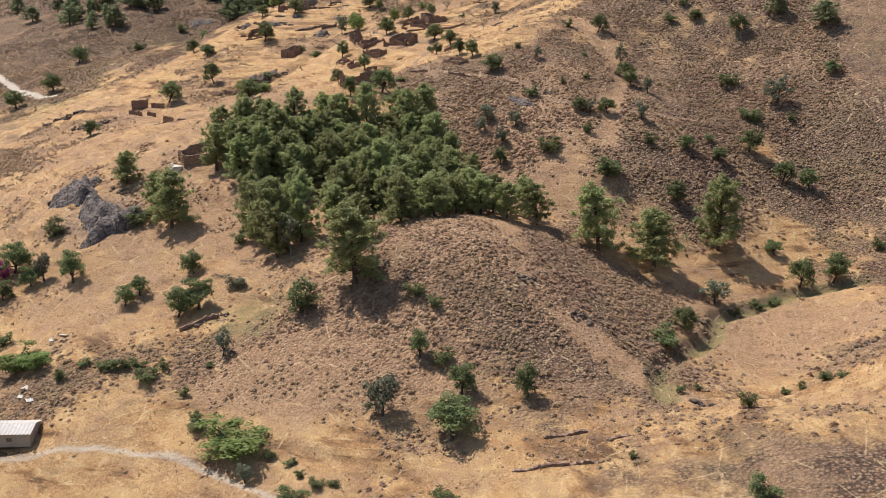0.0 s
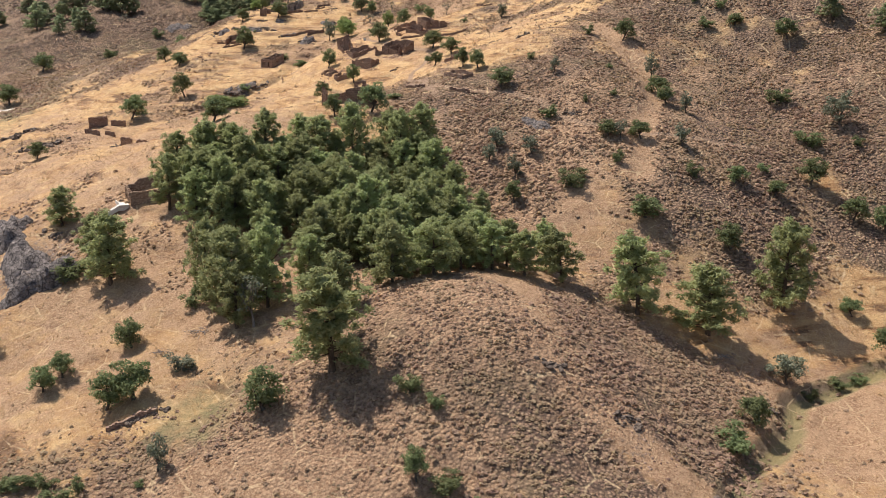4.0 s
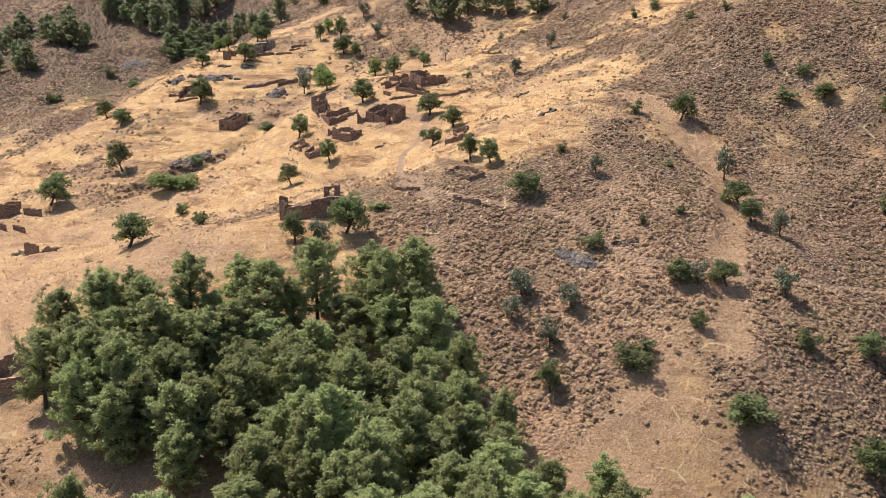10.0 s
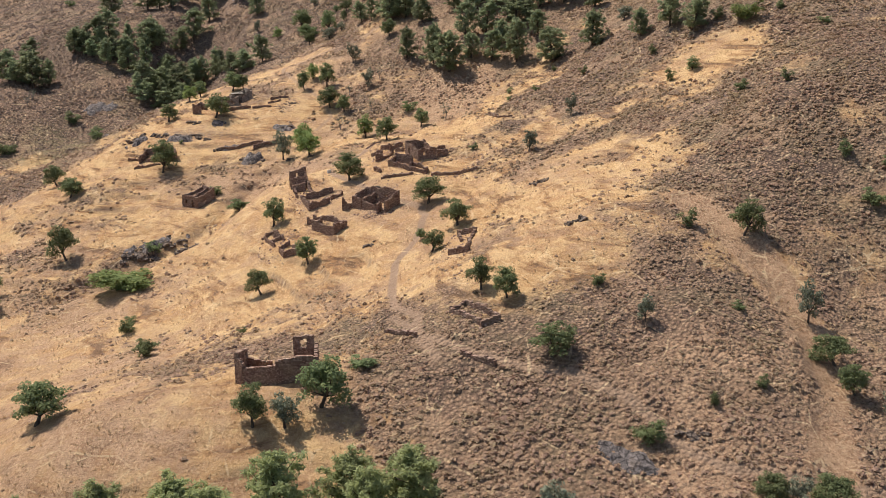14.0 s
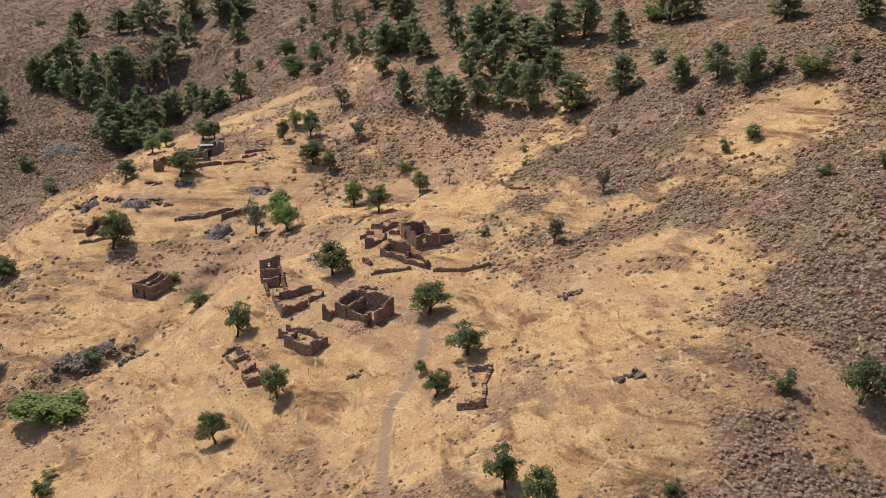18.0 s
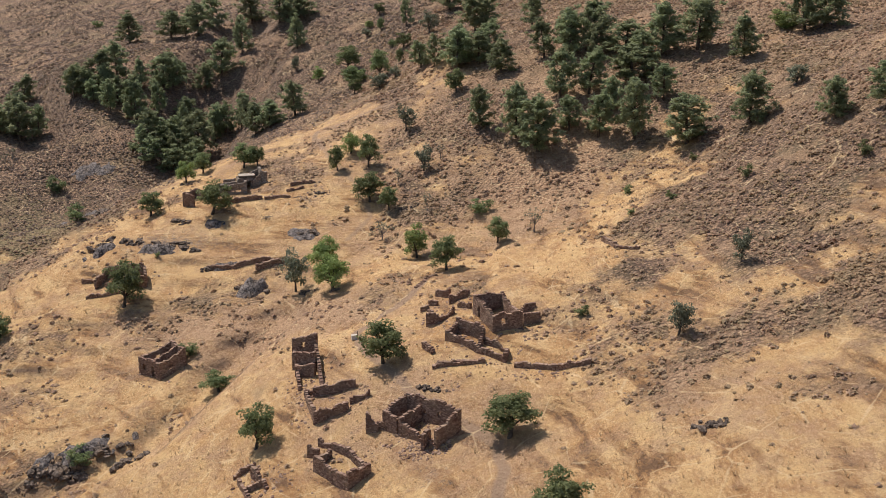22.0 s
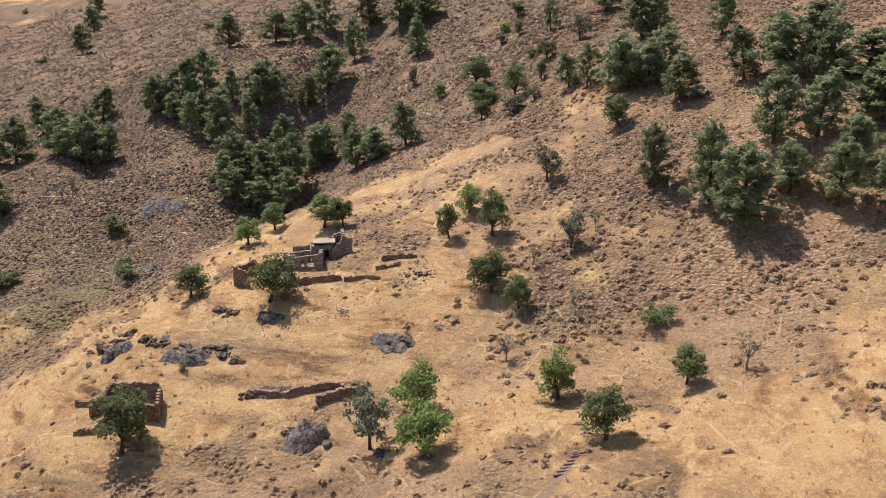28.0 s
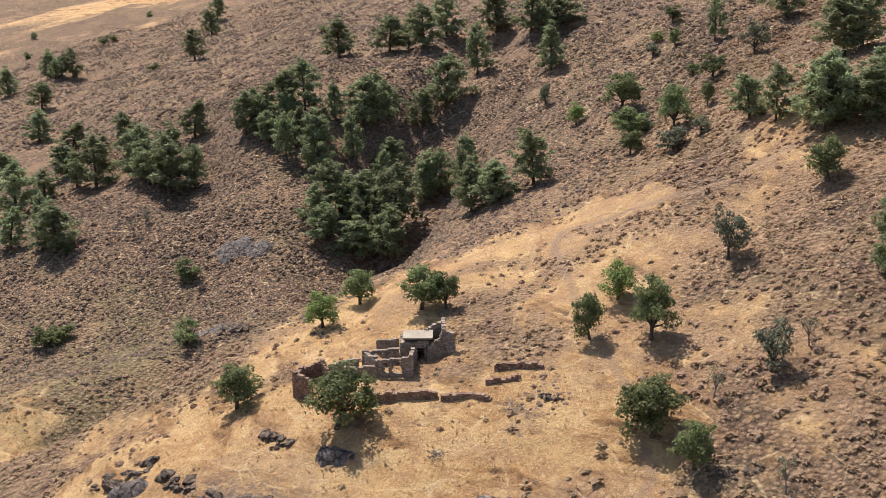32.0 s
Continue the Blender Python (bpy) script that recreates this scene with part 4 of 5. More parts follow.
OLIVES_1 = [(-32.2, 148.8, 3.2, 2.6), (-10.4, 159.8, 7.6, 6), (-42.8, 184.4, 5.2, 3.1), (62, 218.8, 5.5, 6.2), (-95.5, 230.9, 7.2, 4.1), (16.1, 273.1, 4.5, 3.9), (10.6, 279.3, 4.2, 3.1), (20.4, 280.2, 4.4, 3.8), (55.5, 280.2, 4.8, 3.8), (41.2, 281.2, 3.9, 3.3), (12.6, 284.6, 4.9, 4.2), (60.7, 299.7, 4.8, 3), (99.4, 299.7, 8, 7), (-23.2, 302, 5.3, 4.2), (29.2, 314.7, 3.8, 2.7), (55.8, 320.2, 6.3, 3.8), (20.6, 408.3, 5.2, 3.7), (32.5, 424.4, 4.7, 3.4), (-45.3, 459.6, 8, 5.2), (57.7, 492.1, 4.5, 4.5), (-23.3, 504, 5.5, 4.2), (-29.7, 528.1, 6.3, 4.7), (-43, 580.7, 5, 5.6), (-38.3, 582.1, 3.4, 3.5)]
OLIVES_2 = [(-31.4, 633.5, 7.4, 6.1), (-82.6, 647.9, 5.8, 3.2), (-57.4, 660.7, 3.4, 4.1)]
OLIVES = OLIVES_1 + OLIVES_2
BUSHES_1 = [(43.2, 123.2, 3.2, 4.6), (-0.1, 137, 2.3, 5), (28.8, 139.9, 1, 1.5), (-23.6, 141.2, 2.5, 5), (-17.2, 143.9, 1.1, 2), (-20, 144.2, 1.5, 2.7), (-23.1, 147.6, 1.2, 2), (-25, 151.3, 1.2, 2.2), (50.2, 153.3, 3.2, 2.8), (-29.1, 153.8, 1.1, 3.3), (-43.1, 163.3, 2.5, 4), (41.6, 164, 1.7, 2), (-44.1, 165.4, 1.7, 2.2), (46.1, 169.8, 1.4, 1.6), (0.1, 172, 3.2, 4.6), (-48.1, 173.8, 1.7, 2.5), (63.5, 173.8, 1.5, 1.9), (74.2, 175, 1.4, 2.5), (67.1, 175.2, 1.5, 2.1), (71.7, 176.6, 1.8, 3.6), (-56.7, 179.2, 2.6, 4.5), (-53.8, 181.7, 2.2, 2.2), (-74.4, 182.4, 2.6, 3.1), (-45.2, 182.5, 1.1, 1.5)]
BUSHES_2 = [(-59.1, 183.1, 2.1, 3.3), (-64.9, 183.9, 2.2, 5), (-1.5, 184.2, 2.7, 2.8), (-62, 184.3, 2, 3.3), (-70.8, 186.6, 1.6, 2.9), (-5.4, 187.7, 3.2, 3.9), (-28.3, 192.5, 6.8, 7.6), (45.4, 192.7, 4.4, 6.6), (-94.7, 204.2, 3.2, 4.9), (66.2, 217.2, 1.9, 3.1), (72.4, 220.9, 2, 3.9), (76.8, 222.5, 2, 3.4), (-47.7, 228.9, 3.2, 4), (108.3, 241.6, 3.1, 3.5), (-76, 244.2, 4.4, 6.6), (-98.9, 248.8, 4.4, 6.6), (42.6, 256.3, 5.0, 8.6), (28.2, 266.9, 4.4, 6.6), (55.9, 269.8, 3.1, 3.7), (39.3, 272.4, 3.1, 2.8), (73.9, 277.4, 2.2, 3.1), (101.2, 291.6, 2.5, 3.3), (25.8, 292.8, 3.2, 4), (90.3, 293.5, 4.4, 6.6)]
BUSHES_3 = [(35.1, 297.2, 2, 1.6), (42.6, 300.4, 1.8, 2.1), (89, 315.1, 4.4, 6.6), (-13.1, 315.2, 1.2, 5), (44.2, 318, 1.3, 2.3), (23.9, 325.1, 2.1, 2.4), (41.6, 340.3, 2.8, 3.3), (77.1, 349, 3.2, 4.3), (-37.9, 350, 1.5, 1.9), (-56.3, 350.2, 2.6, 3.9), (-57.3, 354.4, 2.6, 3.9), (82.6, 355.5, 2.8, 3.3), (75.8, 359.9, 2.8, 2.9), (-65, 367.6, 3, 3.6), (-65.8, 372.8, 1.5, 2.4), (72.8, 386.5, 2.5, 2.5), (65.1, 392.2, 2.6, 2.9), (-71.9, 415.2, 3.2, 4.1), (56.1, 420.5, 2.9, 2.9), (8, 421.4, 1.7, 2.2), (93.8, 422.1, 1.9, 3.2), (62.1, 422.7, 3, 4.1), (87.5, 436.7, 2.5, 2.5), (-60.7, 439.3, 2.9, 3.2)]
BUSHES_4 = [(73.3, 443.4, 3.2, 3.4), (56.9, 444.8, 2.6, 2.6), (19.4, 456.7, 1.4, 1.6), (40.4, 458, 2.2, 2.5), (27.2, 460.7, 1.6, 2.1), (-78.1, 474.6, 1.3, 1.3), (21.2, 477.7, 1.7, 2.3), (35, 482.2, 1.7, 1.7), (-9.6, 483.8, 3.2, 4.7), (-127.3, 546.8, 4.4, 6.6), (-164.9, 552.7, 4.4, 6.6), (-164, 555.8, 3.2, 4.7), (-147.1, 578.6, 4.4, 6.6), (-181.7, 581.3, 3.2, 3.7), (-24.2, 593.1, 3.2, 3.8), (-84.4, 631.5, 1.7, 2.8), (-325.6, 829.4, 4.4, 6.6), (-232.5, 833.9, 4.4, 6.6), (-492.8, 934.1, 4.4, 6.6), (-448.8, 955.4, 4.4, 6.6), (-447.5, 962.8, 4.4, 6.6), (-549.5, 1007.6, 4.4, 6.6), (-479.8, 1052.5, 4.4, 6.6)]
BUSHES = BUSHES_1 + BUSHES_2 + BUSHES_3 + BUSHES_4
THICKETS_1 = [(-35.9, 155.6, 4.6, 11.8), (-81.9, 188.9, 3.6, 6.8), (-85.9, 190.1, 5, 8), (-74.6, 394.8, 4.6, 13), (78.7, 436.3, 5, 7.1), (66.6, 539.5, 5, 6.5)]
THICKETS = THICKETS_1
BARE_1 = [(-33.8, 216.6, 9.5, 6.5), (1.8, 471, 5.3, 4), (-30.3, 478.5, 4, 4), (-21.2, 487.2, 4.6, 2.3), (-29.1, 500.5, 3.6, 2.5), (-19.5, 507.2, 4, 2.6), (-168.9, 589.9, 4.5, 3.4), (-168.5, 594.3, 5, 3.5), (-72.2, 657.5, 3, 2.4)]
BARE = BARE_1
AGAVE_1 = [(-44.7, 209.1, 3, 5)]
AGAVE = AGAVE_1
BLOSSOM_1 = [(-107.1, 235.8, 4.5, 5)]
BLOSSOM = BLOSSOM_1
near_models = [pine_model(s, True) for s in (1, 2, 3, 4, 5)]
near_pine = Kind("pine_tree", "dense green pine in a grove on the dry slope", "tree", near_models, PINE, PINE_BARK, (6.7, 10.0), "pines")
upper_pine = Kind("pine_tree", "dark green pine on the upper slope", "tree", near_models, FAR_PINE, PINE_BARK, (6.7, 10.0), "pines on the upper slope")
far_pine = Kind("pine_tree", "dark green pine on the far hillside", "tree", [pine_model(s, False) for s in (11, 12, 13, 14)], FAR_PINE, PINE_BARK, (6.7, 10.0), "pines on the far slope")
almond = Kind("almond_tree", "dark green round-headed tree in dry grass", "tree", [broad_model(s, True) for s in (21, 22, 23, 24)], LEAF, TREE_BARK, (5.0, 5.9), "round-headed trees")
fig = Kind("fig_tree", "bright green leafy tree among dry grass", "tree", [broad_model(s, True, 1.0) for s in (31, 32, 33)], FRESH, TREE_BARK, (5.4, 5.9), "bright green trees")
olive = Kind("olive_tree", "grey-green olive tree with a loose crown", "tree", [broad_model(s, False) for s in (41, 42, 43)], GREY, TREE_BARK, (5.4, 5.9), "olive trees")
bush = Kind("bush", "low green bush on the stony slope", "bush", [broad_model(s, False, 1.0, True) for s in (51, 52, 53)], LEAF, TREE_BARK, (5.4, 5.6), "bushes")
thicket = Kind("thicket", "broad bright green thicket in dry grass", "bush", [broad_model(s, True, 1.0, True) for s in (61, 62)], FRESH, TREE_BARK, (5.4, 5.6), "thickets")
bare = Kind("bare_tree", "thin half-dead tree with grey branches", "tree", [bare_model(s) for s in (71, 72)], GREY, DEAD_WOOD, (3.4, 4.5), "bare trees")
agave = Kind("grey_bush", "spiky grey-green bush beside loose stones", "bush", [broad_model(81, False, 1.1, True)], GREY, DEAD_WOOD, (5.4, 5.6), "")
blossom = Kind("flowering_bush", "pink flowering bush beside a dark tree", "bush", [broad_model(91, False, 1.0, True)], PINK, TREE_BARK, (5.4, 5.6), "")

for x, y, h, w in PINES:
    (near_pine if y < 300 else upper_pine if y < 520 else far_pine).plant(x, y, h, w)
for kind, rows in ((almond, ALMONDS), (fig, FIGS), (olive, OLIVES), (bush, BUSHES), (thicket, THICKETS), (bare, BARE), (agave, AGAVE), (blossom, BLOSSOM)):
    for x, y, h, w in rows:
        kind.plant(x, y, h, w)


# ---- ruined houses ----
def wall_mesh(name, x0, y0, x1, y1, h0, h1, openings=(), thick=0.52, seed=0, material=None, course=0.18, rag=0.5):
    """A dry-stone wall in courses from one end to the other, with a ragged top; openings: from, to (metres along), sill and head height."""
    rng = np.random.default_rng(int(abs(x0 * 31 + y0 * 17 + seed)) + 5)
    length = math.hypot(x1 - x0, y1 - y0)
    ux, uy = (x1 - x0) / length, (y1 - y0) / length
    us = np.linspace(0, length, max(3, int(length / 0.5)))
    gz = ground(x0 + ux * us, y0 + uy * us)
    low = float(gz.min()) - 0.5
    knots = np.linspace(0, length, max(3, int(length / 0.7) + 1))
    jag = rng.uniform(-rag, rag * 0.55, len(knots))
    vs, fs = [], []
    box = ((0, 1, 3, 2), (4, 6, 7, 5), (0, 4, 5, 1), (2, 3, 7, 6), (0, 2, 6, 4), (1, 5, 7, 3))
    z, row = low, 0
    tallest = max(h0, h1) + rag + 0.6 + float(gz.max() - low)
    while z < low + tallest:
        ch = course * rng.uniform(0.8, 1.25)
        u = -thick / 2 - rng.uniform(0, 0.3)
        while u < length + thick / 2 - 0.05:
            bw = rng.uniform(0.18, 0.44)
            mid = min(max(u + bw / 2, 0), length)
            here = float(np.interp(mid, us, gz))
            top = here + h0 + (h1 - h0) * mid / length + float(np.interp(mid, knots, jag))
            height = z + ch / 2 - here
            hole = any(a < mid < b and s < height < e for a, b, s, e in openings)
            if z + ch * 0.5 < top and not hole:
                d = thick / 2 * rng.uniform(0.84, 1.1)
                o, e = max(u, -thick / 2) - 0.01, min(u + bw, length + thick / 2) + 0.01
                for a in (o, e):
                    for c in (-d, d):
                        for zz in (z - 0.01, z + ch + 0.01):
                            j = rng.uniform(-0.035, 0.035, 3)
                            vs.append((x0 + ux * a - uy * c + j[0], y0 + uy * a + ux * c + j[1], zz + j[2]))
                k = len(vs) - 8
                fs += [tuple(k + i for i in f) for f in box]
            u += bw
        z += ch
        row += 1
    return mesh_of(name, vs, fs, material or STONE) if vs else None


def ruin(name, label, walls, material=None, openings=None, group="ruined houses", rag=0.5, category="ruin"):
    """A roofless house: each wall a part of its own."""
    cx, cy = sum(w[0] for w in walls) / len(walls), sum(w[1] for w in walls) / len(walls)
    root = new(name)
    root.location = (cx, cy, g(cx, cy))
    root.empty_display_size = 1.0
    for k, w in enumerate(walls):
        me = wall_mesh("wall", *w, (openings or {}).get(k, ()), seed=k, material=material, rag=rag)
        if me:
            ob = part("wall", me, root)
            ob.matrix_parent_inverse = Matrix.Translation((-cx, -cy, -g(cx, cy)))
    return tagged(root, label, category, group)


def boxes_mesh(name, boxes, material):
    """Boxes (centre, size, turn in degrees) joined in one mesh, with chamfered upright edges."""
    bm = bmesh.new()
    for (x, y, z), (sx, sy, sz), turn in boxes:
        r = bmesh.ops.create_cube(bm, size=1.0, matrix=pose(x, y, z, 0, 0, turn) @ Matrix.Diagonal((sx, sy, sz, 1)))
    bmesh.ops.bevel(bm, geom=bm.edges[:], offset=0.02, segments=1, affect="EDGES")
    me = bpy.data.meshes.new(name)
    bm.to_mesh(me)
    bm.free()
    me.materials.append(material)
    return me


ruin("ruined_house", "roofless field-stone house with a collapsed front and rubble", [
    (-10.2, 396.8, -13.0, 394.2, 3.1, 2.7), (-13.0, 394.2, -15.6, 396.2, 0.9, 0.5), (-15.6, 396.2, -20.6, 400.2, 1.2, 2.9), (-20.6, 400.2, -17.8, 402.9, 2.7, 3.3),
    (-17.8, 402.9, -10.2, 396.8, 3.5, 3.2), (-18.2, 398.4, -15.6, 401.0, 2.8, 2.4), (-23.0, 400.1, -21.8, 400.0, 3.0, 1.3), (-22.2, 400.6, -20.6, 400.2, 1.2, 1.6), (-14.8, 394.2, -14.2, 395.6, 2.6, 2.2)],
    openings={4: ((3.4, 4.0, 1.1, 1.9), (6.0, 6.5, 1.2, 1.8)), 2: ((3.0, 3.9, -1, 3),)})
ruin("ruined_house", "roofless low stone house with broken walls in grass", [
    (-24.2, 389.8, -21.9, 391.9, 2.3, 1.7), (-24.2, 389.8, -29.5, 394.8, 2.2, 2.1), (-29.5, 394.8, -27.9, 396.6, 2.1, 1.2), (-21.9, 391.9, -24.8, 395.8, 1.3, 1.0),
    (-24.8, 395.8, -27.6, 398.4, 1.5, 0.6), (-27.6, 398.4, -29.8, 400.1, 1.1, 1.0), (-31.0, 398.4, -29.8, 398.0, 1.6, 1.3)])
ruin("ruined_house", "row of collapsed stone rooms beside a green tree", [
    (-34.9, 386.0, -31.6, 385.0, 1.5, 1.9), (-31.6, 385.0, -33.2, 388.1, 1.6, 0.6), (-34.9, 386.0, -36.2, 388.2, 1.4, 0.7), (-38.6, 393.6, -36.4, 394.1, 0.9, 0.7),
    (-36.4, 389.3, -34.4, 389.6, 0.9, 0.9), (-41.5, 397.6, -39.2, 399.0, 0.8, 0.9), (-38.6, 396.3, -36.0, 393.2, 2.0, 0.7), (-40.5, 395.9, -37.9, 391.4, 0.9, 0.8)])
ruin("ruined_house", "narrow stone house with a tall gable and one window", [
    (-38.5, 425.2, -34.6, 423.6, 3.9, 4.0), (-37.7, 421.3, -34.1, 419.6, 3.0, 3.1), (-36.8, 419.0, -34.0, 418.0, 1.8, 2.0), (-34.6, 423.6, -31.8, 413.6, 2.6, 0.8),
    (-38.5, 425.2, -35.6, 414.8, 2.0, 0.7)], openings={0: ((1.5, 2.35, 1.9, 2.9),)}, rag=0.3)
ruin("ruined_house", "low broken stone rooms on a terrace", [
    (-32.7, 412.0, -26.7, 411.9, 1.3, 1.6), (-29.9, 406.2, -27.0, 406.6, 1.3, 1.6), (-26.5, 408.0, -24.1, 408.7, 1.0, 0.9), (-34.2, 412.4, -31.5, 405.4, 0.8, 2.0),
    (-31.5, 405.4, -30.1, 405.8, 2.0, 1.8), (-34.2, 412.4, -32.4, 412.8, 0.9, 0.9)])
ruin("ruined_house", "roofless stone house with a square window in its gable", [
    (-5.8, 419.9, -1.6, 421.1, 2.9, 2.9), (-5.8, 419.9, -8.9, 426.4, 2.7, 3.2), (-8.9, 426.4, -4.5, 428.2, 3.2, 2.4), (-1.6, 421.1, -4.5, 428.2, 2.8, 2.2),
    (-0.9, 422.5, 1.2, 423.2, 2.0, 1.6), (-1.4, 425.8, 0.6, 426.6, 1.2, 1.0)], openings={0: ((1.1, 1.9, 0.9, 2.0),), 1: ((4.6, 5.6, -1, 2.0),)})
ruin("ruined_house", "stone house fallen to half height with inner walls", [
    (-11.4, 421.3, -7.4, 417.8, 2.4, 2.2), (-7.4, 417.8, -7.9, 415.8, 1.9, 1.1), (-13.0, 419.4, -7.5, 414.6, 1.4, 1.1), (-7.4, 414.6, -4.0, 412.3, 0.9, 1.1),
    (-4.0, 412.3, -3.6, 414.6, 1.7, 0.9), (-7.4, 417.4, -3.7, 414.6, 1.0, 0.9), (-13.0, 419.4, -11.4, 421.3, 1.6, 2.1)])
ruin("ruined_walls", "scattered stubs of a fallen stone house", [
    (-15.8, 438.6, -13.8, 437.4, 1.3, 1.7), (-13.2, 433.1, -10.3, 434.2, 1.4, 1.3), (-16.6, 426.3, -15.1, 426.4, 2.2, 1.6), (-18.0, 432.4, -17.1, 432.4, 1.1, 0.8),
    (-16.8, 435.2, -15.7, 434.5, 1.3, 1.3), (-15.1, 426.4, -12.6, 428.2, 0.8, 1.0), (-17.1, 432.4, -16.0, 430.2, 0.6, 0.5), (-11.6, 430.2, -9.8, 429.0, 0.9, 0.8)])
ruin("ruined_house", "small square roofless stone house standing apart in grass", [
    (-69.1, 437.1, -64.6, 434.6, 3.3, 2.9), (-64.6, 434.6, -60.9, 436.6, 2.9, 3.3), (-60.9, 436.6, -64.4, 440.6, 3.2, 3.2), (-64.4, 440.6, -69.1, 437.1, 3.0, 3.3),
    (-66.6, 435.9, -62.9, 438.4, 2.9, 3.3)], openings={0: ((0.8, 1.5, 1.0, 2.1), (3.0, 3.8, -1, 1.9)), 1: ((1.4, 2.1, 1.0, 1.9),), 3: ((2.2, 3.1, 0.9, 2.1),)}, rag=0.3)
ruin("ruined_house", "stone house ruin half hidden behind a tall tree", [
    (-88.4, 466.0, -87.4, 470.5, 2.3, 1.9), (-87.4, 470.5, -78.8, 468.4, 1.9, 2.6), (-81.1, 464.6, -77.2, 464.2, 2.1, 2.8), (-78.8, 468.4, -77.2, 464.2, 2.4, 2.8),
    (-86.2, 466.0, -81.1, 464.6, 0.9, 1.5)])
ruin("ruined_house", "long stone ruin with a standing doorway frame", [
    (-31.6, 313.0, -30.6, 312.0, 4.6, 3.2), (-30.6, 312.0, -25.2, 310.4, 2.4, 3.0), (-25.2, 310.4, -19.6, 310.8, 3.6, 4.4), (-31.6, 313.0, -31.4, 319.0, 4.8, 3.0),
    (-19.6, 310.8, -20.2, 317.0, 4.2, 3.4), (-23.4, 317.2, -20.8, 316.6, 5.0, 5.0), (-31.4, 319.0, -27.6, 319.0, 1.6, 1.0)], openings={5: ((0.7, 1.9, 3.0, 4.5),)}, rag=0.18)
ruin("roofless_house", "square roofless house of warm stone at the grove's edge", [
    (-69.2, 266.2, -61.8, 266.6, 2.7, 2.6), (-69.2, 266.2, -71.8, 271.0, 2.7, 2.7), (-71.8, 271.0, -64.4, 271.6, 2.7, 2.3), (-61.8, 266.6, -64.4, 271.6, 2.6, 2.4)],
    WARM_STONE, {1: ((0.7, 1.6, -1, 2.1), (2.4, 3.2, 0.8, 2.1), (4.1, 5.0, -1, 2.1))}, rag=0.1)
ruin("ruined_house", "weathered stone ruin on the golden slope", [
    (-119.3, 386.7, -114.1, 388.6, 3.4, 3.0), (-119.3, 386.7, -120.8, 391.7, 3.4, 3.0), (-120.8, 391.7, -115.5, 393.0, 2.8, 2.5), (-111.6, 386.3, -106.6, 384.1, 2.0, 1.8)])
ruin("ruined_walls", "broken lengths of dark stone wall", [(-118.2, 379.4, -112.8, 375.9, 1.5, 1.5), (-110.2, 375.5, -107.0, 373.5, 1.3, 1.3), (-97.5, 351.0, -94.0, 349.0, 3.4, 2.6), (-92.5, 350.0, -89.5, 348.0, 1.8, 1.0)])
ruin("ruined_house", "curved stone wall of a ruined house behind a bush", [
    (-79.3, 498.3, -77.0, 497.8, 3.1, 2.8), (-79.3, 498.3, -80.0, 501.6, 3.1, 2.4), (-80.0, 501.6, -77.8, 503.0, 2.2, 2.2), (-77.8, 503.0, -75.8, 501.0, 2.2, 1.9)], rag=0.2)
ruin("ruined_house", "stone rooms with two open windows beside a concrete room", [
    (-70.2, 503.1, -66.0, 504.0, 2.4, 2.7), (-73.2, 506.0, -70.2, 503.1, 2.3, 2.4), (-73.2, 506.0, -69.3, 507.6, 2.1, 1.9), (-66.0, 504.0, -67.0, 507.4, 2.7, 2.2),
    (-72.4, 502.3, -70.5, 502.9, 1.3, 1.7), (-76.7, 503.6, -73.9, 505.0, 1.3, 1.4), (-74.3, 502.6, -72.4, 502.3, 1.2, 1.3)],
    material=GREY_STONE, openings={0: ((0.8, 1.4, 0.5, 1.9), (1.9, 3.1, 0.4, 2.1)), 2: ((1.4, 2.3, 0.6, 1.7),)}, rag=0.25)
low_room = ruin("ruined_house", "stone house with one room under a flat concrete roof", [
    (-68.8, 508.3, -65.8, 509.3, 2.6, 2.6), (-68.8, 508.3, -69.8, 510.9, 2.6, 2.6), (-65.8, 509.3, -66.8, 511.9, 2.6, 2.6), (-69.8, 510.9, -66.8, 511.9, 2.6, 2.6), (-65.4, 509.0, -63.8, 510.3, 1.8, 3.0),
    (-63.8, 510.3, -65.0, 513.6, 3.2, 2.6), (-63.6, 510.2, -62.4, 509.7, 3.2, 2.8), (-72.7, 509.6, -70.4, 510.4, 1.9, 2.1), (-65.0, 513.6, -66.6, 512.6, 2.4, 2.2)],
    material=GREY_STONE, openings={0: ((1.9, 2.9, -1, 1.7),)}, rag=0.06)
slab = part("roof_slab", boxes_mesh("roof_slab", [((-67.3, 510.1, g(-67.3, 510.1) + 2.95), (3.9, 3.3, 0.2), 18.4)], SHED_WALL), low_room, "flat pale concrete roof slab")
slab.matrix_parent_inverse = Matrix.Translation(-low_room.location)
ruin("ruined_walls", "low rectangle of tumbled stone beside the footpath", [
    (0.5, 326.0, 2.9, 327.5, 0.8, 0.7), (2.9, 327.5, 7.7, 320.7, 0.7, 0.9), (7.7, 320.7, 5.1, 319.9, 0.9, 0.9), (5.1, 319.9, 0.5, 326.0, 0.9, 0.8)], rag=0.35)
ruin("ruined_walls", "low stone outlines of a house beside two trees", [
    (2.9, 369.3, 6.0, 366.7, 1.2, 1.1), (6.0, 366.7, 4.6, 361.7, 0.7, 0.6), (0.8, 356.1, 4.1, 354.1, 1.0, 1.3), (4.1, 354.1, 4.7, 360.3, 0.9, 0.5), (2.9, 369.3, 3.2, 363.1, 0.8, 0.6)], rag=0.4)

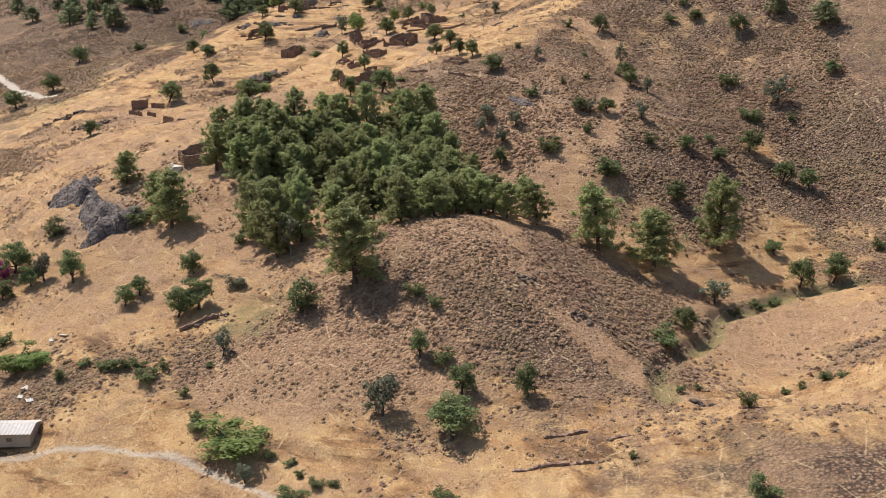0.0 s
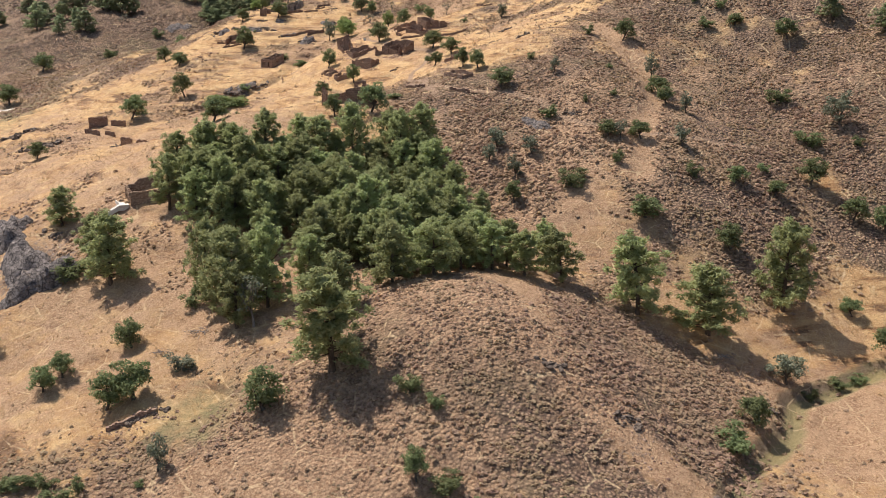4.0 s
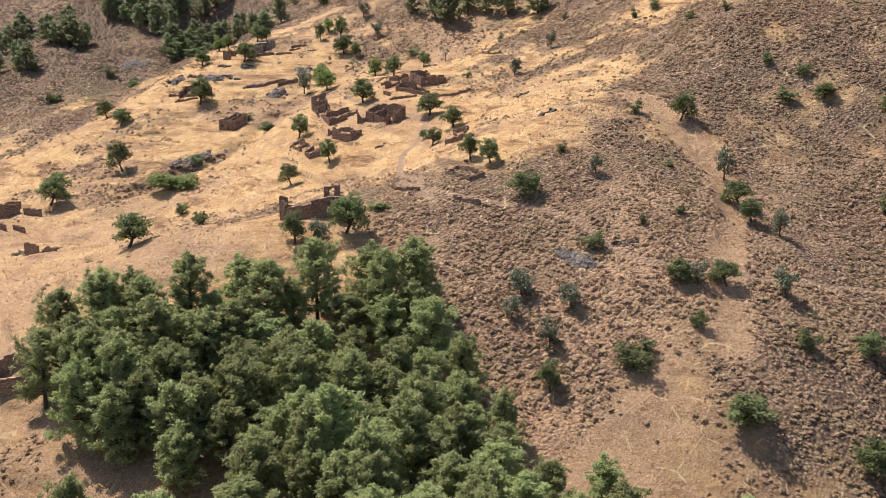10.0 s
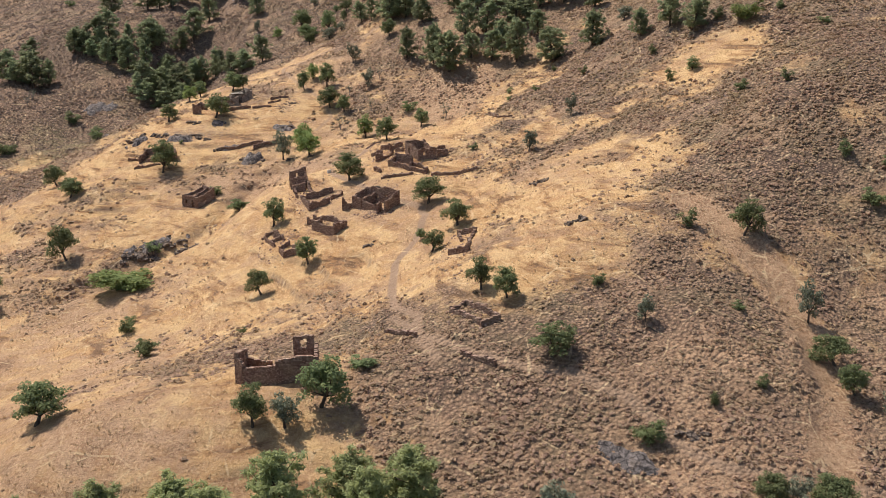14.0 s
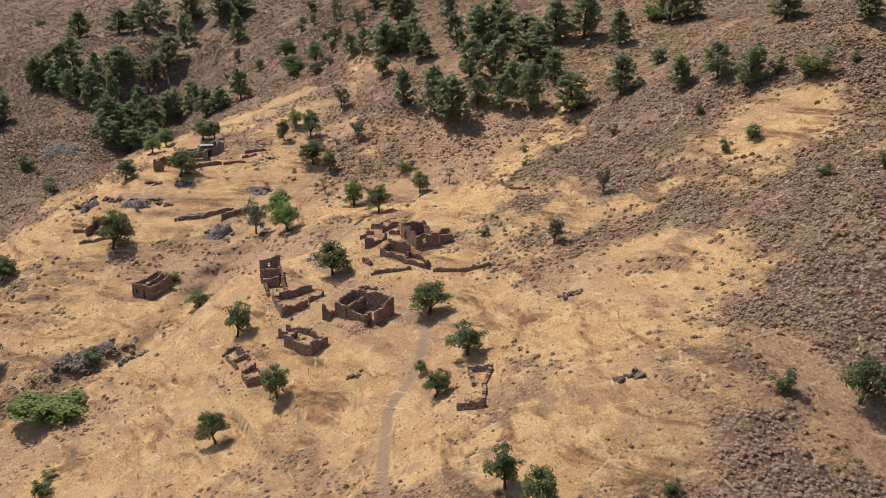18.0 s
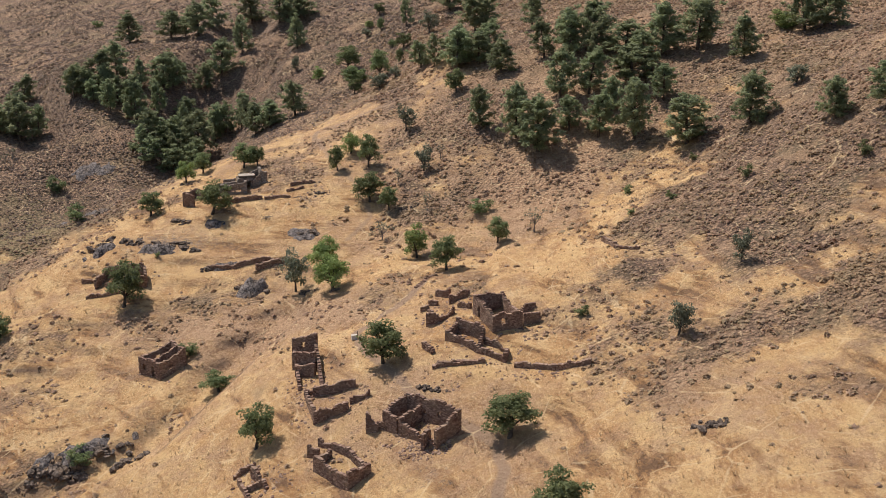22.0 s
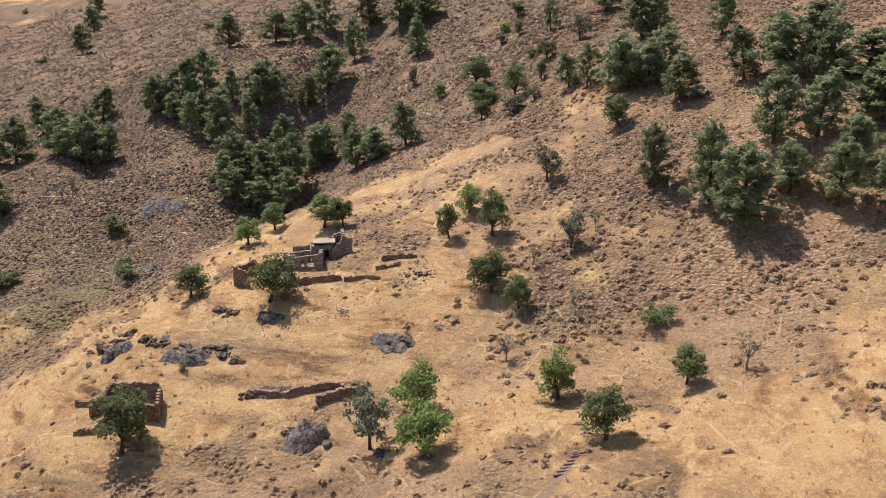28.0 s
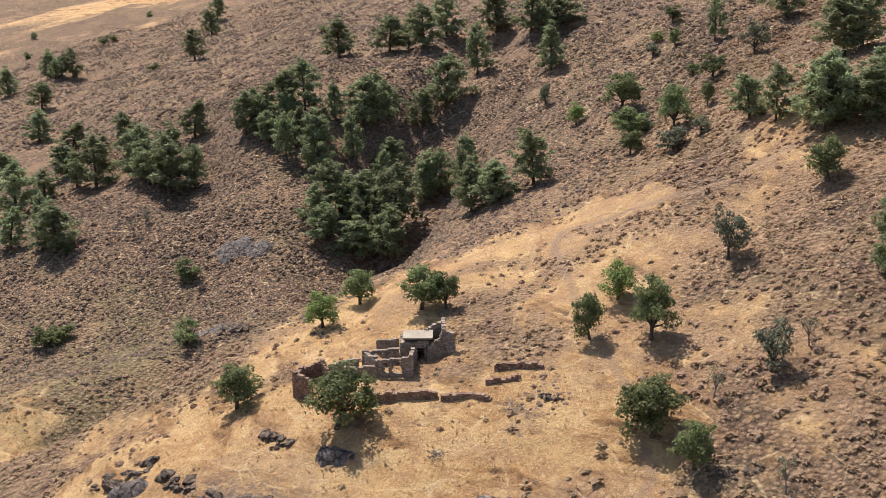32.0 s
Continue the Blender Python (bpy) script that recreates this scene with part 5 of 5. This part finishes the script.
TERRACE_WALLS_A = [(-2.2, 410.5, 7.9, 407.2, 0.8, 0.7), (-13.8, 412.7, -7.3, 412.2, 0.5, 0.6), (-70.3, 497.4, -61.3, 499.3, 1.2, 1.0), (-60.1, 499.2, -56.9, 500.4, 0.8, 0.6),
                   (-56.7, 500.2, -54.7, 499.9, 0.6, 0.6), (-55.2, 505.6, -49.9, 505.9, 0.8, 0.7), (-55.6, 502.9, -52.3, 503.9, 0.5, 0.4), (-66.1, 471.3, -60.6, 470.6, 0.8, 0.9),
                   (-60.0, 470.4, -52.6, 471.4, 0.9, 0.9), (-54.9, 468.1, -49.3, 471.4, 1.2, 1.1), (-92.2, 468.8, -90.0, 468.9, 0.8, 0.6), (-88.7, 462.2, -81.8, 462.4, 0.7, 0.5)]
TERRACE_WALLS_B = [(-9.8, 325.4, -5.4, 322.1, 0.6, 0.6), (2.0, 313.4, 6.3, 310.0, 0.7, 0.7), (16.6, 149.7, 23.5, 150.2, 0.3, 0.4), (26.1, 146.2, 29.4, 147.0, 0.4, 0.3), (11.0, 141.6, 23.9, 140.4, 0.35, 0.4),
                   (13.7, 449.4, 15.4, 443.5, 0.7, 0.7), (15.4, 443.5, 18.7, 441.2, 0.7, 0.6), (-16.4, 417.8, -15.2, 416.3, 0.8, 0.6), (-14.5, 412.2, -10.3, 413.0, 0.6, 0.5), (-54.0, 196.6, -47.0, 198.4, 0.9, 0.8)]
for w in TERRACE_WALLS_A + TERRACE_WALLS_B:
    me = wall_mesh("terrace_wall", *w, thick=0.7, rag=0.35)
    if me:
        tagged(new("terrace_wall", me), "tumbled dry-stone terrace wall in dry grass", "stone wall", "terrace walls")


# ---- the roofless house's terrace and stairs ----
def porch(x, y, turn):
    root = new("porch")
    base = g(x, y)
    root.matrix_basis = pose(x, y, base, 0, 0, turn)
    part("platform", boxes_mesh("platform", [((0, 0, -0.35), (2.2, 5.0, 1.3), 0)], CONCRETE), root)
    for k in range(8):
        h = 0.22 - 0.17 * k
        part("step", boxes_mesh("step", [((-1.25 - 0.3 * k, -1.9, h - 0.55), (0.32, 1.3, 1.1), 0)], CONCRETE), root)
    part("side_wall", boxes_mesh("side_wall", [((-1.0, 0.55, 0.45), (0.18, 3.4, 0.55), 0), ((0, -2.5, 0.0), (2.2, 0.16, 0.5), 0)], PLASTER), root, "whitewashed low side wall")
    return tagged(root, "whitewashed concrete porch with stairs beside a roofless house", "porch")


porch(-71.9, 267.6, 27)

steps = new("stone_steps")
steps.location = (-19.0, 449.2, g(-19.0, 449.2))
for k in range(7):
    x, y = -20.0 + 0.33 * k, 447.2 + 0.68 * k
    part("step", boxes_mesh("step", [((x + 19.0, y - 449.2, g(x, y) - steps.location[2] + 0.02), (1.3, 0.4, 0.3), 26)], STONE), steps)
tagged(steps, "flight of rough stone steps down the grassy bank", "steps")


# ---- the farm shed ----
def shed(x, y, turn, length=16.0, depth=5.6, eaves=2.5):
    root = new("shed")
    root.matrix_basis = pose(x, y, g(x, y) - 0.1, 0, 0, turn)
    t = 0.2
    walls = [((0, -depth / 2, eaves / 2), (length, t, eaves), 0), ((0, depth / 2, eaves / 2), (length, t, eaves), 0)]
    for ob_boxes in walls:
        part("wall", boxes_mesh("wall", [ob_boxes], SHED_WALL), root)
    for sx in (-1, 1):
        bm = bmesh.new()
        ring = [(sx * length / 2, -depth / 2, 0), (sx * length / 2, depth / 2, 0), (sx * length / 2, depth / 2, eaves), (sx * length / 2, 0, eaves + 0.75), (sx * length / 2, -depth / 2, eaves)]
        f = bm.faces.new([bm.verts.new(p) for p in ring])
        r = bmesh.ops.extrude_face_region(bm, geom=[f])
        bmesh.ops.translate(bm, verts=[v for v in r["geom"] if isinstance(v, bmesh.types.BMVert)], vec=(-sx * t, 0, 0))
        bmesh.ops.recalc_face_normals(bm, faces=bm.faces[:])
        me = bpy.data.meshes.new("gable_wall")
        bm.to_mesh(me)
        bm.free()
        me.materials.append(SHED_WALL)
        part("gable_wall", me, root)
    for sy in (-1, 1):
        vs, fs = [], []
        n = 96
        for i in range(n + 1):
            xx = -length / 2 - 0.3 + (length + 0.6) * i / n
            w = 0.035 * math.sin(i * math.pi / 2)
            for k in (0, 1):
                yy, zz = (0.02, eaves + 0.86) if k == 0 else (depth / 2 + 0.35, eaves + 0.02)
                for d in (0, -0.05):
                    vs.append((xx, sy * yy, zz + w + d))
        for i in range(n):
            a = 4 * i
            fs += [(a, a + 2, a + 6, a + 4), (a + 1, a + 5, a + 7, a + 3), (a + 2, a + 3, a + 7, a + 6), (a, a + 4, a + 5, a + 1)]
        fs += [(0, 1, 3, 2), (4 * n, 4 * n + 2, 4 * n + 3, 4 * n + 1)]
        part("roof_sheet", mesh_of("roof_sheet", vs, fs, SHED_ROOF), root, "corrugated grey roof sheet")
    for k in range(3):
        part("door" if k == 1 else "window", boxes_mesh("opening", [((2.0 + 2.4 * (k - 1), -depth / 2 - 0.12, 1.05 if k == 1 else 1.4), (0.95, 0.06, 2.1 if k == 1 else 0.7), 0)], TIMBER), root)
    return tagged(root, "long low block shed with a grey corrugated roof", "shed")


shed(-81.0, 166.0, 2)


# ---- rocks, rubble and scrap ----
def boulder_mesh(seed):
    bm = bmesh.new()
    bmesh.ops.create_icosphere(bm, subdivisions=2, radius=1.0)
    off = Vector((seed * 7.3, seed * 3.1, seed * 1.7))
    for v in bm.verts:
        d = v.co.normalized()
        v.co = d * (0.42 + 0.32 / max(abs(d.x), abs(d.y), abs(d.z)) + noise.noise(d * 2.1 + off) * 0.45 + noise.noise(d * 5.3 + off) * 0.3)
    me = bpy.data.meshes.new("boulder")
    bm.to_mesh(me)
    bm.free()
    me.materials.append(ROCK)
    return me


BOULDERS = [boulder_mesh(s) for s in range(1, 8)]


def outcrop(x, y, rx, ry, h, k):
    """A broken ledge of boulders bedded into the slope."""
    r = np.random.default_rng(400 + k)
    root = new("rock_outcrop")
    turn = (k * 71) % 60 - 30
    root.matrix_basis = pose(x, y, g(x, y), 0, 0, turn)
    n = 12 if rx < 2 else (18 if rx < 5 else 30)
    c, s = math.cos(radians(turn)), math.sin(radians(turn))
    for j in range(n):
        u, v = r.uniform(-0.9, 0.9) * rx, r.normal() * 0.32 * ry
        size = r.uniform(0.2, 0.42) * min(rx, 1.4 * ry, 5.0) * (1.1 if j < 4 else 0.6)
        tall = min(size * r.uniform(0.45, 0.95), h * 0.6)
        z = g(x + u * c - v * s, y + u * s + v * c) - g(x, y)
        ob = part("boulder", BOULDERS[(j + k) % 7], root)
        ob.matrix_basis = Matrix.Translation((u, v, z + 0.15 * tall)) @ Euler((r.normal() * 0.3, r.normal() * 0.3, r.random() * 3.1)).to_matrix().to_4x4() @ Matrix.Diagonal((size * 1.4, size, tall, 1))
    return tagged(root, "dark jagged rock outcrop in the slope" if h > 1.5 else "low broken rocks breaking through dry grass", "rock", "rock outcrops")


def rock_face(x, y, rx, ry, turn, h, k, label="broken grey rock face bulging out of the dry slope"):
    """A craggy mass of rock that stands out of the slope, ribbed along its length."""
    nu, nv = max(14, int(rx / 0.32)), max(10, int(ry / 0.32))
    U, V = np.meshgrid(np.linspace(-1, 1, nu), np.linspace(-1, 1, nv))
    c, s = math.cos(radians(turn)), math.sin(radians(turn))
    lx, ly = U.ravel() * rx, V.ravel() * ry
    wx, wy = x + lx * c - ly * s, y + lx * s + ly * c
    rib = lambda size, q: 1 - 2 * np.abs(waves(lx * 0.45 + 50 * k, ly + 31 * k, size, 200 + 7 * k + q, 2) - 0.5)
    block = np.floor(waves(lx + 9 * k, ly, 2.6, 230 + k, 2) * 7) / 7
    edge = np.hypot(U.ravel(), V.ravel()) + 1.5 * (waves(lx + 17 * k, ly, max(ry * 0.7, 2.0), 240 + k, 4) - 0.45)
    env = np.clip(2.6 * (0.82 - edge), -0.5, 1)
    Z = ground(wx, wy) + env * h * (0.1 + 0.6 * rib(4.0, 0) ** 2 + 0.5 * rib(1.6, 1) ** 2 + 0.6 * block) - 0.15 + np.clip(env + 0.3, 0, 1) * (0.9 * (waves(lx, ly, 1.1, 260 + k, 3) - 0.5) + 0.9 * (rib(0.9, 2) - 0.6))
    i = np.arange(nu * nv).reshape(nv, nu)
    quads = np.stack([i[:-1, :-1], i[:-1, 1:], i[1:, 1:], i[1:, :-1]], -1).reshape(-1, 4)
    base = g(x, y)
    me = numpy_mesh("rock_face", np.stack([wx - x, wy - y, Z - base], 1), quads, GREY_ROCK)
    ob = new("rock_outcrop", me)
    ob.location = (x, y, base)
    return tagged(ob, label, "rock", "rock outcrops")


rock_face(-99, 266, 12, 7.5, -50, 2.6, 1)
rock_face(-90, 253, 11, 6.5, -62, 2.8, 2)
rock_face(-81.5, 244.5, 9.5, 4.6, 42, 3.0, 3)
for k, (x, y, rx, ry, turn, h) in enumerate(((-79.0, 477.2, 6.0, 2.2, -6, 2.0), (-92.6, 479.8, 3.6, 2.4, 30, 2.0), (-48.6, 482.8, 3.8, 2.6, -30, 1.0), (-54.2, 462.6, 4.2, 2.6, 60, 2.4), (-71.5, 417.2, 7.5, 2.6, 20, 2.2),
                                                (-62.5, 471.3, 5.0, 1.4, -6, 1.4), (-69.5, 487.8, 2.4, 1.2, 10, 1.2), (-128, 556, 9, 5, 25, 1.6), (22.5, 290.8, 4.5, 2.0, -35, 0.8), (-139, 588, 8, 4, 40, 1.8))):
    rock_face(x, y, rx * 1.1, ry * 1.15, turn, h * 0.55, 5 + k, "dark rocky ledge breaking through dry grass")

OUTCROPS_A = [(-104, 268, 3.4, 2.2, 1.8), (-86, 262, 2.6, 1.6, 1.2), (-52, 197.4, 3.2, 1.5, 1.2), (-46.5, 198.5, 2.4, 1.4, 1.2),
              (-77.1, 479.5, 5, 2.0, 1.7), (-94.6, 483.5, 4, 2.0, 1.4), (-86, 482, 3.4, 1.6, 1.2), (-72, 478.6, 3, 1.5, 1.3), (-55.7, 462.9, 3.2, 2.4, 2.6), (-53.0, 460.8, 1.8, 1.6, 1.6)]
OUTCROPS_B = [(-65.9, 470.9, 2.2, 1.4, 1.5), (-77.7, 489.7, 2.4, 1.6, 1.0), (-14.4, 406.7, 2.6, 1.3, 1.5), (-15.8, 380.0, 1.5, 1.2, 1.6), (-68.2, 417.5, 4.5, 2.2, 1.7), (-74.4, 413.3, 5, 2.6, 1.9), (-63.5, 415.6, 3.2, 1.8, 1.4),
              (23, 347.7, 2.2, 1.5, 0.8), (16, 193.5, 2.4, 1.5, 1.1), (84.8, 190.1, 2.6, 1.3, 1.4), (43.9, 158.2, 2.0, 3.4, 0.9), (-47.6, 482.8, 2.6, 1.8, 1.3), (-124, 556, 5, 3, 1.6), (20.2, 384.6, 2.4, 1.3, 0.6)]
OUTCROPS_C = [(-98.8, 353.2, 3.2, 2.0, 2.4), (-92, 352, 2.4, 1.6, 1.6), (-130, 372, 9, 5, 3.0), (-148, 392, 8, 5, 3.2), (31, 293, 2.0, 1.2, 0.9), (27, 186, 2.0, 3.0, 0.7), (-30.5, 494.5, 2.4, 0.9, 1.0), (-25.5, 489.6, 2.6, 0.9, 1.1),
              (-18.5, 399.0, 1.2, 0.9, 0.5), (-47.5, 500.6, 1.5, 1.0, 0.9), (-42.5, 457.8, 1.5, 1.2, 0.9), (-37.0, 455.5, 1.3, 1.1, 0.7), (56, 208, 2.2, 1.0, 0.8), (-112, 600, 7, 4, 2.6), (38, 173, 1.4, 2.4, 0.6)]
for k, (x, y, rx, ry, h) in enumerate(OUTCROPS_A + OUTCROPS_B + OUTCROPS_C):
    outcrop(x, y, rx, ry, h, k)


def scatter(name, label, category, xs, ys, radius, height, template, material, seed, sink=0.12, smooth=False):
    """Many small pieces of one form set on the land as one mesh."""
    rng = np.random.default_rng(seed)
    tv, tf = template
    n = len(xs)
    turn = rng.random(n) * 6.283
    c, s = np.cos(turn)[:, None], np.sin(turn)[:, None]
    jit = 1 + 0.6 * (rng.random((n, len(tv))) - 0.5)
    px, py = tv[None, :, 0] * jit * radius[:, None], tv[None, :, 1] * jit * radius[:, None] * (0.75 + 0.4 * rng.random((n, 1)))
    pz = tv[None, :, 2] * (1 + 0.7 * (rng.random((n, len(tv))) - 0.5)) * height[:, None]
    zs = ground(xs, ys)
    V = np.stack([xs[:, None] + px * c - py * s, ys[:, None] + px * s + py * c, zs[:, None] + pz - sink * height[:, None]], -1).reshape(-1, 3)
    F = (tf[None] + (np.arange(n) * len(tv))[:, None, None]).reshape(-1, tf.shape[1])
    ob = new(name, numpy_mesh(name, V, F, material, smooth))
    return tagged(ob, label, category, kind="stuff")


def dome(sides, rings):
    vs = [(0.0, 0.0, 1.0)]
    for k in range(1, rings + 1):
        a = (math.pi / 2 + 0.25) * k / rings
        vs += [(math.sin(a) * math.cos(2 * math.pi * (i + 0.5 * (k % 2)) / sides), math.sin(a) * math.sin(2 * math.pi * (i + 0.5 * (k % 2)) / sides), math.cos(a)) for i in range(sides)]
    fs = [(0, 1 + i, 1 + (i + 1) % sides) for i in range(sides)]
    for k in range(rings - 1):
        o, p = 1 + k * sides, 1 + (k + 1) * sides
        for i in range(sides):
            j = (i + 1) % sides
            fs += [(o + i, p + i, p + j), (o + i, p + j, o + j)]
    return np.array(vs), np.array(fs)


def on_heath(rng, count, x0, x1, y0, y1, power):
    xs, ys = rng.uniform(x0, x1, count), rng.uniform(y0, y1, count)
    heath, soil, green, scree, trod, pale = cover(xs, ys)
    keep = np.clip(heath * 1.35 - 0.22, 0.01, 1) ** power * (1 - np.clip(trod + pale + 0.7 * reach(xs, ys, CUT, 1.5), 0, 1)) * np.clip(3.0 * waves(xs, ys, 8, 61, 3) - 0.7, 0.1, 1.2)
    ok = rng.random(count) < keep
    return xs[ok], ys[ok]


def cushion(sprays, seed):
    """A twiggy cushion one unit in radius: ragged sprays set round a low dome."""
    r = np.random.default_rng(seed)
    vs = []
    for k in range(sprays):
        a, up = 2.4 * k + r.random(), 0.12 + 0.88 * (k + 0.5) / sprays
        d = np.array((math.cos(a) * math.sqrt(1 - up * up), math.sin(a) * math.sqrt(1 - up * up), up))
        face = d + np.array((0, 0, 0.35)) + 0.25 * r.normal(size=3)
        face /= np.linalg.norm(face)
        u = np.cross(face, r.normal(size=3))
        u /= np.linalg.norm(u)
        w = np.cross(face, u)
        c, q = d * np.array((0.78, 0.78, 0.8)), 0.42 + 0.2 * r.random()
        vs += [c - u * q - w * q * 0.6, c + u * q - w * q * 0.6, c + w * q * 1.1]
    vs = np.array(vs)
    vs[:, 2] = np.maximum(vs[:, 2], -0.1)
    return vs, np.arange(len(vs)).reshape(-1, 3)


rng = np.random.default_rng(7)
CUSHION = cushion(18, 21)
sx_, sy_ = on_heath(rng, 175000, -160, 122, 138, 420, 1.2)
r_ = (0.24 + 0.46 * rng.random(len(sx_)) ** 1.8) * (0.52 + 0.74 * waves(sx_, sy_, 38, 97, 2))
scatter("heath_shrubs", "grey-brown cushion shrubs scattered over the slope", "shrubs", sx_, sy_, r_, r_ * (0.6 + 0.4 * rng.random(len(r_))), CUSHION, SCRUB, 8)
sx_, sy_ = on_heath(rng, 120000, -250, 122, 420, 690, 1.2)
r_ = (0.26 + 0.48 * rng.random(len(sx_)) ** 1.8) * (0.52 + 0.74 * waves(sx_, sy_, 38, 97, 2))
wild = (sy_ > 520 - 0.25 * (sx_ + 110)) & (sx_ < -60 + 0.25 * (sy_ - 560)) & (rng.random(len(sx_)) < 0.85)
for pick, tone, words, seed in ((~wild, SCRUB, "grey-brown cushion shrubs on the upper hillside", 9), (wild, DARK_SCRUB, "dark brown cushion shrubs beyond the gully", 11)):
    scatter("heath_shrubs", words, "shrubs", sx_[pick], sy_[pick], r_[pick], r_[pick] * (0.6 + 0.4 * rng.random(int(pick.sum()))), CUSHION, tone, seed)
sx_, sy_ = on_heath(rng, 46000, -480, 140, 690, 1020, 1.2)
r_ = 0.5 + 0.7 * rng.random(len(sx_)) ** 1.6
scatter("heath_shrubs", "far brown shrubs on the high slope", "shrubs", sx_, sy_, r_, r_ * 0.8, cushion(9, 22), DARK_SCRUB, 10)

# tufts of dry grass
def grass_tuft(blades):
    r = np.random.default_rng(3)
    vs, fs = [], []
    for k in range(blades):
        a, o = 6.283 * k / blades, 0.35 + 0.3 * r.random()
        dx, dy = math.cos(a), math.sin(a)
        vs += [(dx * o * 0.3 - dy * 0.28, dy * o * 0.3 + dx * 0.28, 0), (dx * o * 0.3 + dy * 0.28, dy * o * 0.3 - dx * 0.28, 0), (dx * (o + 0.5), dy * (o + 0.5), 0.8 + 0.3 * r.random())]
        fs.append((3 * k, 3 * k + 1, 3 * k + 2))
    return np.array(vs), np.array(fs)


xs, ys = rng.uniform(-140, 110, 90000), rng.uniform(138, 520, 90000)
heath, soil, green, scree, trod, pale = cover(xs, ys)
ok = rng.random(90000) < 0.6 * np.clip(1.0 - heath * 1.2, 0.05, 1) * (1 - np.clip(trod + pale + scree, 0, 1)) * (1.7 * waves(xs, ys, 6, 65, 3) - 0.2)
xs, ys = xs[ok], ys[ok]
r_ = 0.14 + 0.2 * rng.random(len(xs)) ** 2
scatter("dry_grass", "tufts of dry golden grass over the slope", "grass", xs, ys, r_, r_ * 1.5, grass_tuft(5), STRAW, 14, 0.1)

# stones fallen from the houses
xs, ys = [], []
for cx, cy, rx, ry, n in ((-14.5, 394.2, 3.6, 2.2, 170), (-16, 397.5, 5, 3, 60), (-27, 395, 6, 5, 50), (-37, 392, 5, 7, 130), (-35, 417, 4, 7, 120), (-30, 409, 6, 5, 80), (-8, 419, 9, 8, 140), (-14, 431, 5, 7, 90), (-65, 436, 5, 4, 40),
                          (-82, 467, 7, 4, 70), (-26, 316, 7, 5, 60), (-71, 504, 8, 5, 120), (-48, 500, 3, 4, 60), (4, 323, 4, 5, 60), (3, 362, 3, 9, 80), (-116, 385, 8, 8, 70), (-95, 350, 6, 4, 60), (-50, 197, 6, 2, 60), (20, 146, 12, 6, 70),
                          (60, 174, 20, 10, 60), (28, 184, 6, 22, 190), (-90, 252, 14, 10, 120), (-14, 410, 8, 4, 40), (0, 408, 6, 2, 50)):
    a, d = rng.random(n) * 6.283, np.sqrt(rng.random(n))
    xs.append(cx + rx * d * np.cos(a))
    ys.append(cy + ry * d * np.sin(a))
xs, ys = np.concatenate(xs), np.concatenate(ys)
r_ = 0.12 + 0.26 * rng.random(len(xs)) ** 2
scatter("rubble", "loose fallen building stones in dry grass", "rubble", xs, ys, r_, r_ * 0.8, dome(5, 2), STONE, 12, 0.3)


def bent_sheet(name, x, y, w, d, tilt, turn, material):
    vs, fs = [], []
    for i in range(9):
        for j in range(2):
            for k in range(2):
                vs.append(((i / 8 - 0.5) * w, (j - 0.5) * d, 0.06 * math.sin(i * 1.9) + 0.05 * k))
    for i in range(8):
        a = 4 * i
        fs += [(a, a + 4, a + 6, a + 2), (a + 1, a + 3, a + 7, a + 5), (a, a + 1, a + 5, a + 4), (a + 2, a + 6, a + 7, a + 3)]
    fs += [(0, 2, 3, 1), (32, 33, 35, 34)]
    ob = new(name, mesh_of(name, vs, fs, material))
    ob.matrix_basis = pose(x, y, g(x, y) + 0.12, tilt, 4, turn)
    return tagged(ob, "weathered pale roofing sheet lying in the grass", "metal sheet", "scrap sheets")


for k, (x, y) in enumerate(((-79.8, 178.2), (-77.6, 176.4), (-80.6, 181.4), (-82.5, 200.4), (-80.4, 201.6), (-79.6, 199.2))):
    bent_sheet("scrap_sheet", x, y, 2.2 - 0.2 * (k % 3), 1.1, 8 + 5 * (k % 3), 37 * k, SHED_ROOF if k % 2 else CONCRETE)


def brushwood(x, y, size, seed):
    r = np.random.default_rng(seed)
    root = new("brushwood")
    root.location = (x, y, g(x, y))
    for k in range(34):
        p = np.array((r.normal() * size * 0.5, r.normal() * size * 0.4, 0.1 + 0.5 * r.random()))
        d = np.array((r.normal(), r.normal(), 0.25 * r.normal())) * size * 0.4
        part("branch", mesh_of("branch", *tube([p, p + d * 0.5 + np.array((0, 0, 0.15)), p + d], (0.06, 0.04, 0.015), 4), DEAD_WOOD, True), root)
    return tagged(root, "heap of bleached dead branches on grey ground", "dead branches", "heaps of dead branches")


for k, (x, y, s) in enumerate(((-51.5, 498.6, 2.0), (-57.5, 489.5, 1.0), (-43.5, 219.0, 2.4), (-50, 214.0, 1.6), (50.5, 221, 1.6))):
    brushwood(x, y, s, 100 + k)

stand = new("painted_trough")
stand.location = (-28.9, 427.6, g(-28.9, 427.6))
part("basin", boxes_mesh("basin", [((0, 0, 0.35), (0.9, 0.6, 0.7), 20)], CONCRETE), stand)
part("rim", boxes_mesh("rim", [((0, 0, 0.74), (1.0, 0.7, 0.08), 20)], PLASTER), stand)
part("post", boxes_mesh("post", [((0.45, 0.5, 0.6), (0.14, 0.14, 1.4), 20)], TIMBER), stand)
tagged(stand, "small pale concrete trough beside the footpath", "trough")
